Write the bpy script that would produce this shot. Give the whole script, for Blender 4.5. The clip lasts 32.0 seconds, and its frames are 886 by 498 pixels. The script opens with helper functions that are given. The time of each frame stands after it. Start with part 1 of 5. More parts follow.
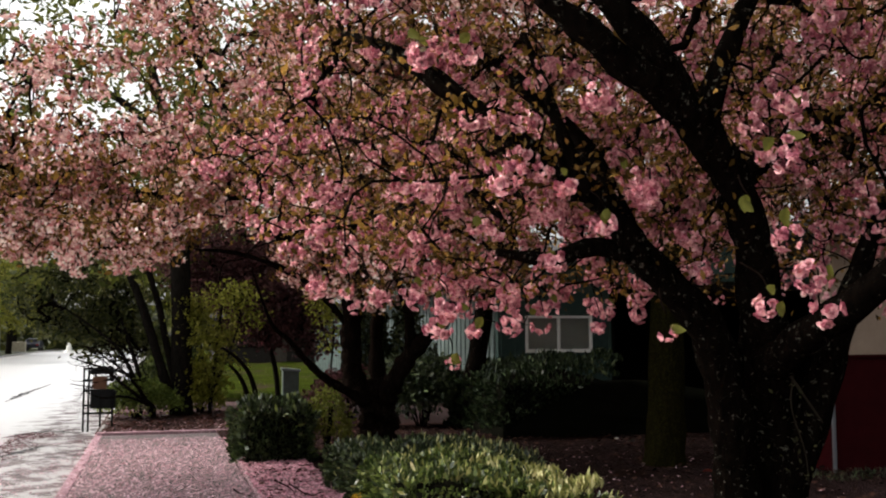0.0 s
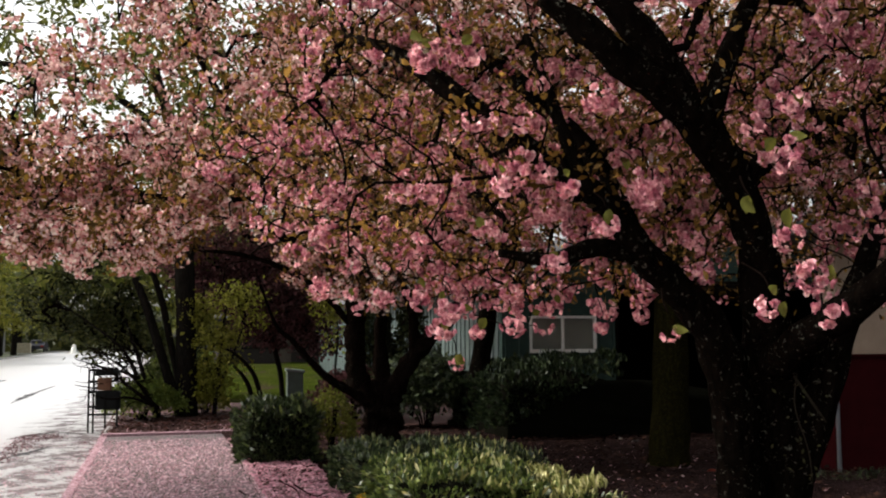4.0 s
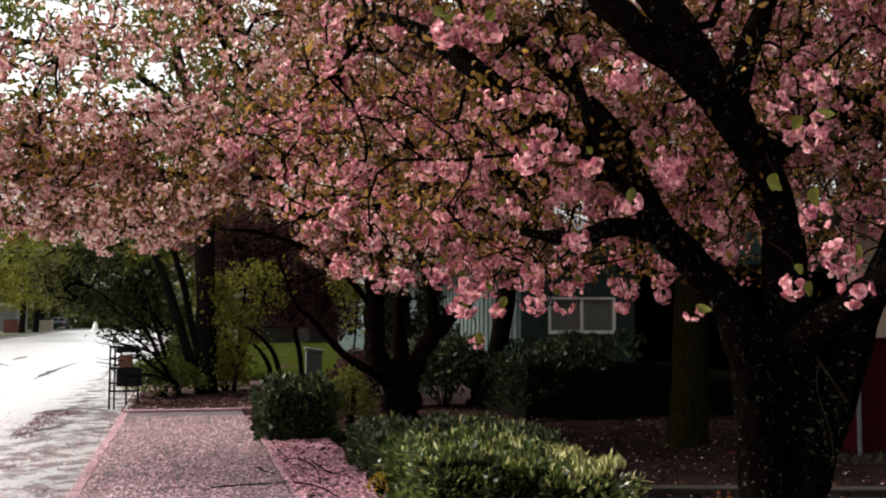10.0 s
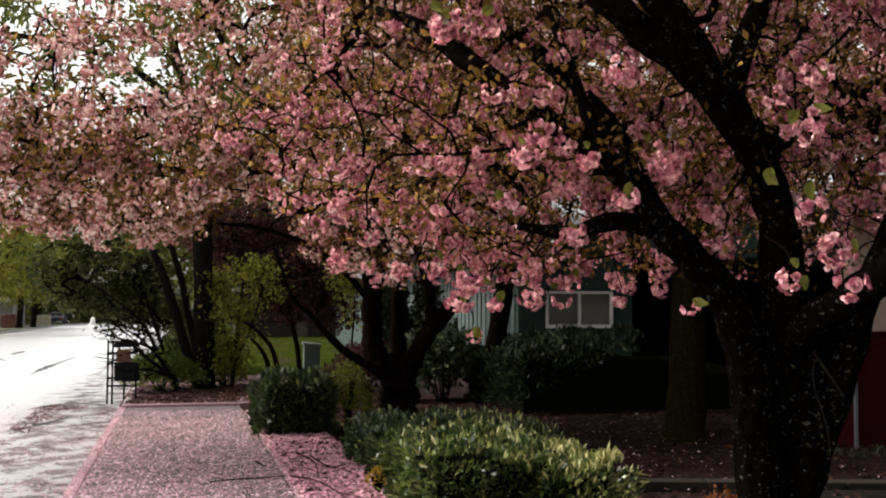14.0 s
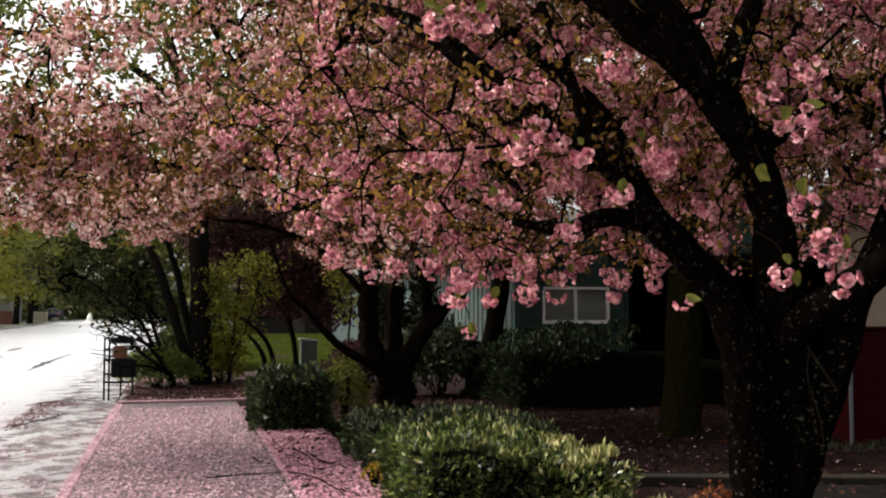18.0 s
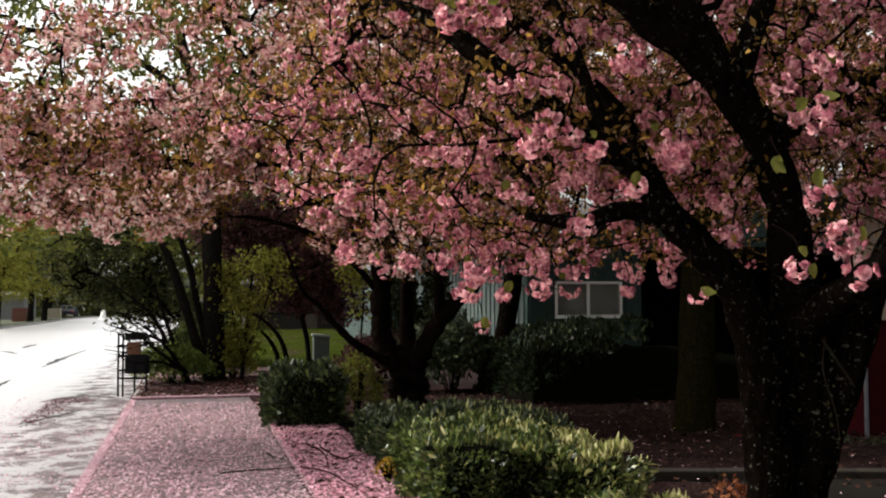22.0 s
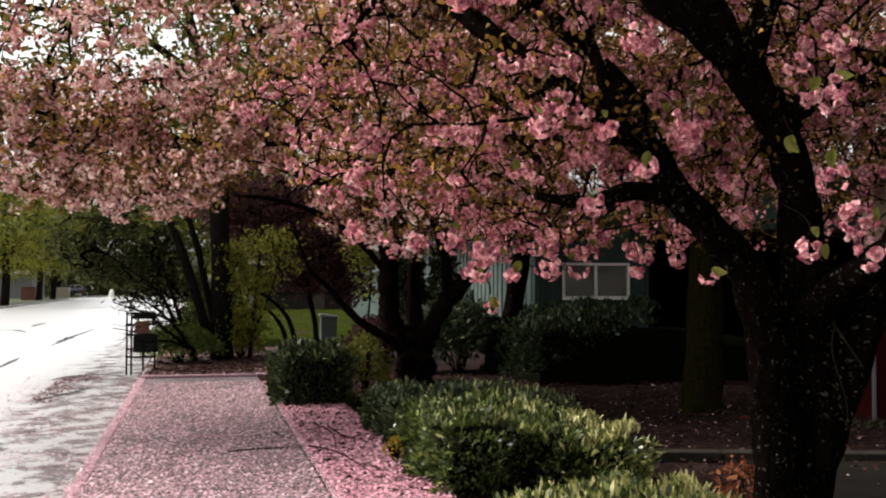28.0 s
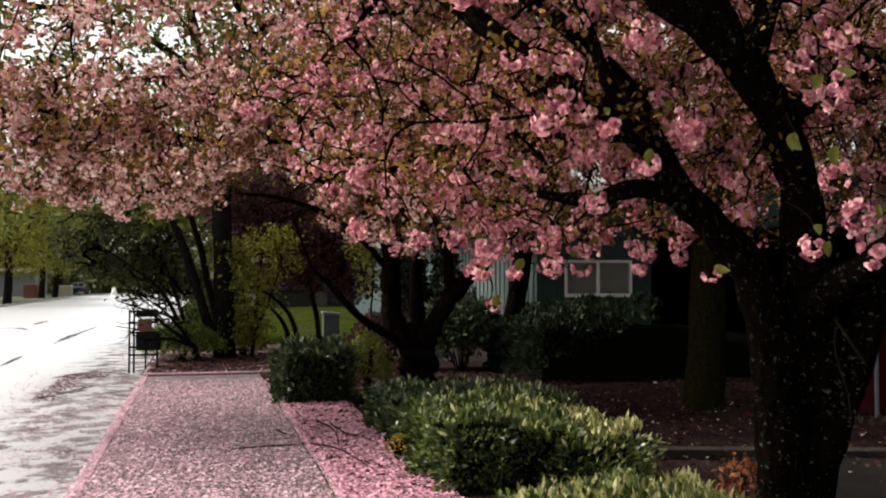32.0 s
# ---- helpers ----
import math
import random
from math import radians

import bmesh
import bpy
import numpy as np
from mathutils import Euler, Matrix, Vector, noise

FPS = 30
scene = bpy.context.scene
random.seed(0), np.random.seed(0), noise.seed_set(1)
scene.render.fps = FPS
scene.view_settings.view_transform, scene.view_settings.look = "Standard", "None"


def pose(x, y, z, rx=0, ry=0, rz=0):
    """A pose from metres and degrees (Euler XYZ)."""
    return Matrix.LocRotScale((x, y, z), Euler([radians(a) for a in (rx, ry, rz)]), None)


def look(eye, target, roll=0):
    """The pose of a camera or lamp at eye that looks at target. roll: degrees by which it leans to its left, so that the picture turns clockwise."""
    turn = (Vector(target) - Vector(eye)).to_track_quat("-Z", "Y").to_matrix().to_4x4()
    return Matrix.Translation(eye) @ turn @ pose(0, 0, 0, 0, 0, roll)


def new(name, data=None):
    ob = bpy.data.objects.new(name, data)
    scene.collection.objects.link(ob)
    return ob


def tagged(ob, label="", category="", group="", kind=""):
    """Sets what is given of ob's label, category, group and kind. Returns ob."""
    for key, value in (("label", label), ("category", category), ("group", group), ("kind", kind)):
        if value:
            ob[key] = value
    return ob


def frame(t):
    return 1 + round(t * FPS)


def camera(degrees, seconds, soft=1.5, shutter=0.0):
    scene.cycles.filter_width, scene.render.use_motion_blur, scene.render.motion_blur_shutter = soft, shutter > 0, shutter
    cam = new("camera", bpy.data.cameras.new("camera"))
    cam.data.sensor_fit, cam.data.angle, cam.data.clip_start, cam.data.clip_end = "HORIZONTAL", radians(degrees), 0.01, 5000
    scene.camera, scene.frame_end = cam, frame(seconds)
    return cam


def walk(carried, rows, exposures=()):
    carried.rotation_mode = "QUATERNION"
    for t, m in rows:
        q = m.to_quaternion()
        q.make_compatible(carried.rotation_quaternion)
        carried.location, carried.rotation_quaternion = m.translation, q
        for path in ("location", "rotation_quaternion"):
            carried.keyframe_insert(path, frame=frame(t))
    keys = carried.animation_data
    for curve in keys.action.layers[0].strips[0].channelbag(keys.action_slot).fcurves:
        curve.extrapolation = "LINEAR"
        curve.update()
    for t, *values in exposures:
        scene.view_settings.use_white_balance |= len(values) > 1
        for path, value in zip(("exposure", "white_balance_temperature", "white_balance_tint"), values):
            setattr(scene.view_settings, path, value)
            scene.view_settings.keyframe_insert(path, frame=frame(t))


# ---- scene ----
cam = camera(48, 32.0, soft=2.05)
# seconds, eye x, y, z, yaw to the right, pitch up, lean
PATH = [
    (0, 0.009, -0.004, 1.566, 15.82, 4.97, -0.14), (0.5, 0.010, -0.008, 1.566, 15.85, 5.08, -0.14), (1, 0.010, -0.010, 1.567, 15.91, 5.11, -0.13),
    (1.5, 0.011, -0.013, 1.566, 15.88, 5.12, -0.16), (2, 0.013, -0.016, 1.568, 15.91, 5.18, -0.21), (2.5, 0.012, -0.014, 1.568, 15.74, 5.07, -0.16),
    (3, 0.012, -0.017, 1.567, 15.88, 5.07, -0.14), (3.5, 0.009, -0.015, 1.568, 15.76, 5.06, -0.21), (5.5, 0.009, -0.023, 1.566, 15.30, 4.75, -0.35),
    (6, 0.009, -0.021, 1.564, 15.39, 4.77, -0.24), (6.5, 0.008, -0.021, 1.567, 15.27, 4.56, -0.24), (7, 0.011, -0.013, 1.566, 15.11, 4.57, -0.10),
    (7.1, 0.010, -0.010, 1.564, 15.09, 4.59, 0.00), (7.2, 0.011, -0.009, 1.564, 15.04, 4.67, -0.00), (7.5, 0.013, -0.009, 1.565, 14.95, 4.51, -0.08),
    (8, 0.011, -0.007, 1.565, 14.94, 4.39, 0.01), (8.5, 0.008, -0.007, 1.564, 14.82, 4.21, -0.05), (9, 0.007, -0.002, 1.561, 14.58, 4.08, 0.09),
    (9.5, 0.003, -0.002, 1.561, 14.65, 3.98, 0.18), (10, 0.005, 0.002, 1.557, 14.50, 3.89, 0.19), (10.5, 0.002, 0.003, 1.559, 14.55, 3.74, 0.27),
    (11, 0.003, -0.001, 1.557, 14.41, 3.70, 0.20), (11.5, 0.004, 0.000, 1.557, 14.63, 3.74, 0.20), (12, 0.004, 0.002, 1.557, 14.64, 3.64, 0.18),
    (12.5, 0.004, 0.000, 1.554, 14.63, 3.65, 0.17), (13, 0.004, 0.003, 1.555, 14.57, 3.72, 0.21), (13.5, 0.001, -0.005, 1.554, 14.73, 3.76, 0.27),
    (13.6, 0.001, -0.006, 1.555, 14.94, 3.60, -0.00), (14, 0.002, -0.008, 1.556, 14.64, 3.57, 0.12), (14.5, 0.004, -0.011, 1.556, 14.66, 3.50, 0.07),
    (16.5, 0.002, -0.017, 1.555, 14.60, 3.42, 0.13), (17, 0.003, -0.018, 1.554, 14.55, 3.43, 0.17), (17.5, 0.004, -0.019, 1.556, 14.84, 3.35, 0.21),
    (18, 0.010, -0.017, 1.557, 14.81, 3.33, 0.03), (18.5, 0.007, -0.017, 1.558, 14.82, 3.15, -0.14), (19, 0.005, -0.012, 1.556, 14.48, 3.20, -0.04),
    (19.5, 0.003, -0.012, 1.556, 14.34, 2.94, -0.06), (20, 0.006, -0.007, 1.554, 14.24, 2.86, -0.04), (20.5, 0.006, -0.009, 1.551, 14.27, 3.12, 0.04),
    (21, 0.006, -0.010, 1.554, 14.24, 3.09, -0.04), (21.5, 0.007, -0.010, 1.554, 14.28, 3.04, -0.06), (22, 0.008, -0.007, 1.554, 14.13, 3.06, -0.21),
    (22.5, 0.006, -0.007, 1.554, 14.10, 3.06, -0.10), (23, 0.002, -0.014, 1.552, 14.08, 3.07, 0.01), (23.5, 0.003, -0.015, 1.554, 14.04, 2.98, -0.10),
    (24, 0.006, -0.013, 1.556, 14.03, 2.90, -0.05), (24.5, 0.008, -0.011, 1.552, 14.06, 2.83, -0.10), (25, 0.006, -0.011, 1.554, 13.96, 2.64, -0.17),
    (25.5, 0.005, -0.014, 1.552, 14.05, 2.48, -0.15), (27.5, 0.001, -0.003, 1.549, 13.81, 2.19, 0.12), (28, 0.002, 0.002, 1.548, 13.71, 1.97, 0.08),
    (28.5, 0.002, 0.005, 1.549, 13.71, 1.95, 0.11), (29, 0.003, 0.004, 1.549, 13.62, 1.99, 0.13), (29.5, 0.001, 0.003, 1.548, 13.36, 1.96, -0.01),
    (30, -0.000, 0.003, 1.547, 13.47, 1.99, 0.10), (30.5, 0.001, 0.003, 1.548, 13.54, 2.08, 0.11), (31, 0.003, 0.004, 1.546, 13.56, 2.06, 0.07),
    (31.5, 0.000, 0.005, 1.545, 13.41, 2.03, 0.05), (32, -0.000, 0.000, 1.550, 13.59, 1.82, 0.00),
]


def stand(x, y, z, yaw, pitch, lean):
    a, b = radians(yaw), radians(pitch)
    way = Vector((math.sin(a) * math.cos(b), math.cos(a) * math.cos(b), math.sin(b)))
    return look(Vector((x, y, z)), Vector((x, y, z)) + way * 10, lean)


walk(cam, [(r[0], stand(*r[1:])) for r in PATH])

# ---- world, sun, exposure ----
EXPOSURE = -0.19
scene.view_settings.exposure = EXPOSURE
SUN_TURN, SUN_HIGH = 296.0, 43.0
world = bpy.data.worlds.new("overcast")
scene.world = world
world.use_nodes = True
wn, wl = world.node_tree.nodes, world.node_tree.links
sky = wn.new("ShaderNodeTexSky")
sky.sky_type = 'NISHITA'
sky.sun_disc = False
sky.sun_elevation, sky.sun_rotation = radians(SUN_HIGH), radians(SUN_TURN)
sky.air_density, sky.dust_density, sky.ozone_density = 1.0, 6.0, 0.5
grey = wn.new("ShaderNodeHueSaturation")
grey.inputs["Saturation"].default_value = 0.12
grey.inputs["Value"].default_value = 4.4
wl.new(sky.outputs[0], grey.inputs["Color"])
wl.new(grey.outputs[0], wn["Background"].inputs[0])
wn["Background"].inputs[1].default_value = 0.082
sun_data = bpy.data.lights.new("sun", 'SUN')
sun_data.energy, sun_data.angle, sun_data.color = 5.0, radians(14), (1.0, 0.92, 0.81)
sun = new("sun", sun_data)
sun_way = Vector((math.sin(radians(SUN_TURN)) * math.cos(radians(SUN_HIGH)), math.cos(radians(SUN_TURN)) * math.cos(radians(SUN_HIGH)), math.sin(radians(SUN_HIGH))))
sun.matrix_world = look(sun_way * 50, (0, 0, 0))


# ---- materials ----
class Mat:
    """A small node writer round one Principled surface."""

    def __init__(self, name, rough=0.8, spec=0.4):
        self.m = bpy.data.materials.new(name)
        self.m.use_nodes = True
        self.n, self.l = self.m.node_tree.nodes, self.m.node_tree.links
        self.b = self.n["Principled BSDF"]
        self.out = self.n["Material Output"]
        self.b.inputs["Roughness"].default_value = rough
        self.b.inputs["Specular IOR Level"].default_value = spec
        self.place = self.n.new("ShaderNodeTexCoord").outputs["Object"]

    def noise(self, scale, detail=4, rough=0.6, stretch=None):
        t = self.n.new("ShaderNodeTexNoise")
        t.inputs["Scale"].default_value, t.inputs["Detail"].default_value, t.inputs["Roughness"].default_value = scale, detail, rough
        src = self.place
        if stretch:
            mp = self.n.new("ShaderNodeMapping")
            mp.inputs["Scale"].default_value = stretch
            self.l.new(src, mp.inputs[0])
            src = mp.outputs[0]
        self.l.new(src, t.inputs["Vector"])
        return t.outputs["Fac"]

    def cells(self, scale, kind='F1'):
        t = self.n.new("ShaderNodeTexVoronoi")
        t.inputs["Scale"].default_value = scale
        t.feature = kind
        self.l.new(self.place, t.inputs["Vector"])
        return t

    def ramp(self, fac, *stops):
        r = self.n.new("ShaderNodeValToRGB")
        el = r.color_ramp.elements
        while len(el) < len(stops):
            el.new(0.5)
        for e, (p, c) in zip(el, stops):
            e.position = p
            e.color = (*c, 1) if isinstance(c, tuple) else (c, c, c, 1)
        self.l.new(fac, r.inputs[0])
        return r.outputs[0]

    def mix(self, fac, a, b, mode='MIX'):
        x = self.n.new("ShaderNodeMix")
        x.data_type, x.blend_type = 'RGBA', mode
        for sock, v in ((x.inputs[0], fac), (x.inputs[6], a), (x.inputs[7], b)):
            if isinstance(v, (int, float)):
                sock.default_value = v
            elif isinstance(v, tuple):
                sock.default_value = (*v, 1)
            else:
                self.l.new(v, sock)
        return x.outputs[2]

    def island(self):
        return self.n.new("ShaderNodeNewGeometry").outputs["Random Per Island"]

    def put(self, name, value):
        if isinstance(value, tuple):
            self.b.inputs[name].default_value = (*value, 1)
        elif isinstance(value, (int, float)):
            self.b.inputs[name].default_value = value
        else:
            self.l.new(value, self.b.inputs[name])
        return self

    def bump(self, height, strength=0.5, distance=0.01):
        u = self.n.new("ShaderNodeBump")
        u.inputs["Strength"].default_value, u.inputs["Distance"].default_value = strength, distance
        self.l.new(height, u.inputs["Height"])
        self.l.new(u.outputs[0], self.b.inputs["Normal"])
        return self

    def thin(self, colour, share):
        """Lets light through, as petals and leaves do."""
        t = self.n.new("ShaderNodeBsdfTranslucent")
        if isinstance(colour, tuple):
            t.inputs[0].default_value = (*colour, 1)
        else:
            self.l.new(colour, t.inputs[0])
        x = self.n.new("ShaderNodeMixShader")
        x.inputs[0].default_value = share
        self.l.new(self.b.outputs[0], x.inputs[1])
        self.l.new(t.outputs[0], x.inputs[2])
        self.l.new(x.outputs[0], self.out.inputs["Surface"])
        return self


def leafy(name, dark, mid, light, share=0.35, rough=0.6, spec=0.12):
    m = Mat(name, rough, spec)
    c = m.ramp(m.island(), (0.0, dark), (0.55, mid), (1.0, light))
    c = m.mix(m.ramp(m.noise(60, 2), (0.35, 0.0), (0.7, 0.35)), c, dark)
    m.put("Base Color", c)
    return m.thin(c, share).m


def plain(name, colour, rough=0.7, spec=0.4, metal=0.0, vary=0.25, scale=6.0, fine=120.0, bump=0.2):
    m = Mat(name, rough, spec)
    lo = tuple(v * (1 - vary) for v in colour)
    hi = tuple(min(1, v * (1 + vary)) for v in colour)
    m.put("Base Color", m.mix(m.ramp(m.noise(fine, 3), (0.3, 0.0), (0.7, 0.5)), m.ramp(m.noise(scale, 5), (0.3, lo), (0.7, hi)), lo))
    m.put("Metallic", metal)
    m.bump(m.noise(fine, 4), bump, 0.003)
    return m.m


def bark(name, dark, light, lichen, much=0.62, stretch=(9, 9, 2.2)):
    m = Mat(name, 0.95, 0.0)
    grain = m.noise(3.0, 7, 0.65, stretch)
    c = m.ramp(grain, (0.3, dark), (0.75, light))
    spots = m.ramp(m.noise(34, 6, 0.75), (much, 0.0), (much + 0.06, 1.0))
    c = m.mix(spots, c, lichen)
    m.put("Base Color", c)
    return m.bump(grain, 0.9, 0.02).m


def petals(name, deep, mid, pale, share, grain):
    """Petals: a tone for each clump of flowers, a little change from petal to petal."""
    m = Mat(name, 0.6, 0.2)
    clump = m.ramp(m.noise(grain, 3, 0.6), (0.39, 0.0), (0.63, 1.0))
    tone = m.mix(m.ramp(m.island(), (0.2, 0.0), (0.8, 1.0)), m.mix(clump, deep, mid), m.mix(clump, mid, pale))
    m.put("Base Color", tone)
    return m.thin(tone, share).m


M_BLOSSOM = petals("pink petals", (0.19, 0.040, 0.066), (0.55, 0.172, 0.225), (1.0, 0.66, 0.64), 0.26, 9.0)
M_BLOSSOM_FAR = petals("pink petals in the mass", (0.125, 0.030, 0.032), (0.66, 0.265, 0.262), (1.0, 0.90, 0.80), 0.18, 4.0)
M_BRONZE = leafy("bronze young leaves", (0.06, 0.05, 0.008), (0.20, 0.12, 0.022), (0.38, 0.20, 0.05), 0.40)
M_BROWN = leafy("brown and olive leaves in the mass", (0.018, 0.011, 0.003), (0.105, 0.060, 0.011), (0.33, 0.185, 0.045), 0.42, 0.6, 0.1)
M_YOUNG = leafy("fresh green cherry leaves", (0.05, 0.055, 0.010), (0.11, 0.11, 0.020), (0.17, 0.165, 0.035), 0.40)
M_BARK = bark("wet cherry bark", (0.0010, 0.0008, 0.0007), (0.0075, 0.0052, 0.0040), (0.15, 0.15, 0.12), 0.605)
M_TWIG = plain("dark wet twigs", (0.0035, 0.0022, 0.0018), 0.95, 0.0)
M_MOSS = bark("mossy bark", (0.0035, 0.0028, 0.0012), (0.0105, 0.0085, 0.0032), (0.016, 0.0145, 0.004), 0.50)


# ---- geometry helpers ----
def mesh_from(name, verts, facesets, smooth=False):
    verts = np.asarray(verts, dtype=np.float32)
    sets = [np.asarray(f, dtype=np.int32) for f in facesets if len(f)]
    me = bpy.data.meshes.new(name)
    me.vertices.add(len(verts))
    me.vertices.foreach_set("co", verts.ravel())
    loops = np.concatenate([f.ravel() for f in sets])
    totals = np.concatenate([np.full(len(f), f.shape[1], np.int32) for f in sets])
    me.loops.add(len(loops))
    me.loops.foreach_set("vertex_index", loops)
    me.polygons.add(len(totals))
    me.polygons.foreach_set("loop_start", np.concatenate(([0], np.cumsum(totals)[:-1])).astype(np.int32))
    me.polygons.foreach_set("loop_total", totals)
    if smooth:
        me.polygons.foreach_set("use_smooth", np.ones(len(totals), bool))
    me.update(calc_edges=True)
    return me


def thing(name, label, category, group="", at=(0, 0, 0), turn=0.0):
    ob = new(name)
    ob.empty_display_size = 0.1
    ob.matrix_basis = pose(*at, 0, 0, turn)
    return tagged(ob, label, category, group)


def part(name, data, material, parent=None, label="", kind=""):
    if isinstance(data, bmesh.types.BMesh):
        me = bpy.data.meshes.new(name)
        data.to_mesh(me)
        data.free()
    else:
        me = data
    if material and not me.materials:
        me.materials.append(material)
    ob = new(name, me)
    ob.parent = parent
    return tagged(ob, label, kind=kind)


def box(lo, hi, bevel=0.0, turn=0.0):
    """A box between two corners, edges rounded by bevel."""
    bm = bmesh.new()
    bmesh.ops.create_cube(bm, size=1)
    size = Vector(hi) - Vector(lo)
    mid = (Vector(hi) + Vector(lo)) / 2
    bmesh.ops.transform(bm, matrix=Matrix.Translation(mid) @ Matrix.Rotation(radians(turn), 4, 'Z') @ Matrix.Diagonal((*size, 1)), verts=bm.verts)
    if bevel:
        bmesh.ops.bevel(bm, geom=bm.edges[:], offset=bevel, segments=2, affect='EDGES', profile=0.6)
    return bm


def bars(boxes):
    """Several boxes, joined, as one piece: corners lo and hi of each."""
    bm = bmesh.new()
    for lo, hi in boxes:
        size, mid = Vector(hi) - Vector(lo), (Vector(hi) + Vector(lo)) / 2
        bmesh.ops.create_cube(bm, size=1, matrix=Matrix.Translation(mid) @ Matrix.Diagonal((*size, 1)))
    return bm


def smooth_line(points, steps):
    """A rounded line through the points (Catmull-Rom)."""
    p = np.asarray(points, float)
    p = np.vstack([2 * p[0] - p[1], p, 2 * p[-1] - p[-2]])
    out = []
    for i in range(1, len(p) - 2):
        for s in np.linspace(0, 1, steps, endpoint=False):
            a, b, c, d = p[i - 1], p[i], p[i + 1], p[i + 2]
            out.append(0.5 * (2 * b + (c - a) * s + (2 * a - 5 * b + 4 * c - d) * s * s + (3 * b - a - 3 * c + d) * s ** 3))
    out.append(p[-2])
    return np.array(out)


def tube(line, radii, sides=10, rough=0.0, rng=None, closed=True):
    """A tapered, knobbly tube along a line."""
    line = np.asarray(line, float)
    n = len(line)
    r = np.interp(np.linspace(0, 1, n), np.linspace(0, 1, len(radii)), radii)
    tang = np.gradient(line, axis=0)
    tang /= np.linalg.norm(tang, axis=1)[:, None] + 1e-9
    side = np.cross(tang, (0.31, 0.17, 0.93))
    bad = np.linalg.norm(side, axis=1) < 0.05
    side[bad] = np.cross(tang[bad], (1, 0, 0))
    for i in range(1, n):
        s = side[i - 1] - tang[i] * (side[i - 1] @ tang[i])
        side[i] = s
        side[i] /= np.linalg.norm(side[i]) + 1e-9
    side[0] /= np.linalg.norm(side[0]) + 1e-9
    up = np.cross(tang, side)
    ang = np.linspace(0, 2 * np.pi, sides, endpoint=False)
    rr = r[:, None] * np.ones((n, sides))
    if rough and rng is not None:
        lobes = np.sin(ang * 3 + rng.uniform(0, 6)) * 0.5 + np.sin(ang * 2 + rng.uniform(0, 6)) * 0.5
        rr *= 1 + rough * lobes[None, :] + rough * 0.8 * np.sin(np.arange(n)[:, None] * 0.9 + ang[None, :] * 2 + rng.uniform(0, 6)) + rough * rng.normal(0, 0.3, (n, sides))
    if rough > 0.085:
        way = np.cos(ang)[None, :, None] * side[:, None, :] + np.sin(ang)[None, :, None] * up[:, None, :]
        spot = line[:, None, :] + way * rr[:, :, None]
        knob = np.array([noise.noise(Vector(a) * 5.0) + 0.6 * noise.noise(Vector(a) * 13.0) for a in spot.reshape(-1, 3)]).reshape(n, sides)
        rr *= 1 + 2.0 * rough * knob
    v = line[:, None, :] + rr[:, :, None] * (np.cos(ang)[None, :, None] * side[:, None, :] + np.sin(ang)[None, :, None] * up[:, None, :])
    v = v.reshape(-1, 3)
    i, j = np.meshgrid(np.arange(n - 1), np.arange(sides), indexing="ij")
    k = (j + 1) % sides
    quads = np.stack([i * sides + j, i * sides + k, (i + 1) * sides + k, (i + 1) * sides + j], -1).reshape(-1, 4)
    tris = []
    if closed:
        v = np.vstack([v, line[0], line[-1]])
        a, b = len(v) - 2, len(v) - 1
        tris = [(a, (j + 1) % sides, j) for j in range(sides)] + [(b, (n - 1) * sides + j, (n - 1) * sides + (j + 1) % sides) for j in range(sides)]
    return v, quads, np.array(tris, int).reshape(-1, 3)


def join(pieces):
    """Joins (verts, quads, tris) pieces."""
    vs, qs, ts, o = [], [], [], 0
    for v, q, t in pieces:
        vs.append(v)
        if len(q):
            qs.append(np.asarray(q) + o)
        if len(t):
            ts.append(np.asarray(t) + o)
        o += len(v)
    return np.vstack(vs), (np.vstack(qs) if qs else []), (np.vstack(ts) if ts else [])


def tube_mesh(name, line, radii, sides=10, rough=0.0, rng=None):
    v, q, t = tube(line, radii, sides, rough, rng)
    return mesh_from(name, v, [q, t], True)


def turns(rng, n, tilt=math.pi, axis=None):
    """n random rotations (n, 3, 3): any spin about z, then tipped by up to tilt."""
    a = rng.uniform(0, 2 * np.pi, n)
    b = rng.uniform(0, 1, n) ** 0.7 * tilt
    c = rng.uniform(0, 2 * np.pi, n)
    z = np.zeros(n)
    o = np.ones(n)

    def rz(t):
        return np.stack([np.cos(t), -np.sin(t), z, np.sin(t), np.cos(t), z, z, z, o], -1).reshape(n, 3, 3)
    rx = np.stack([o, z, z, z, np.cos(b), -np.sin(b), z, np.sin(b), np.cos(b)], -1).reshape(n, 3, 3)
    return rz(c) @ rx @ rz(a)


def scatter(shape, places, rots, sizes):
    """Copies of a small shape (verts, quads, tris), all joined."""
    v, q, t = shape
    places, n = np.asarray(places, float), len(places)
    sizes = np.broadcast_to(np.asarray(sizes, float), (n,))
    out = np.einsum("nij,vj->nvi", rots, v) * sizes[:, None, None] + places[:, None, :]
    off = (np.arange(n) * len(v))[:, None, None]
    quads = (np.asarray(q)[None] + off).reshape(-1, 4) if len(q) else []
    tris = (np.asarray(t)[None] + off).reshape(-1, 3) if len(t) else []
    return out.reshape(-1, 3), quads, tris


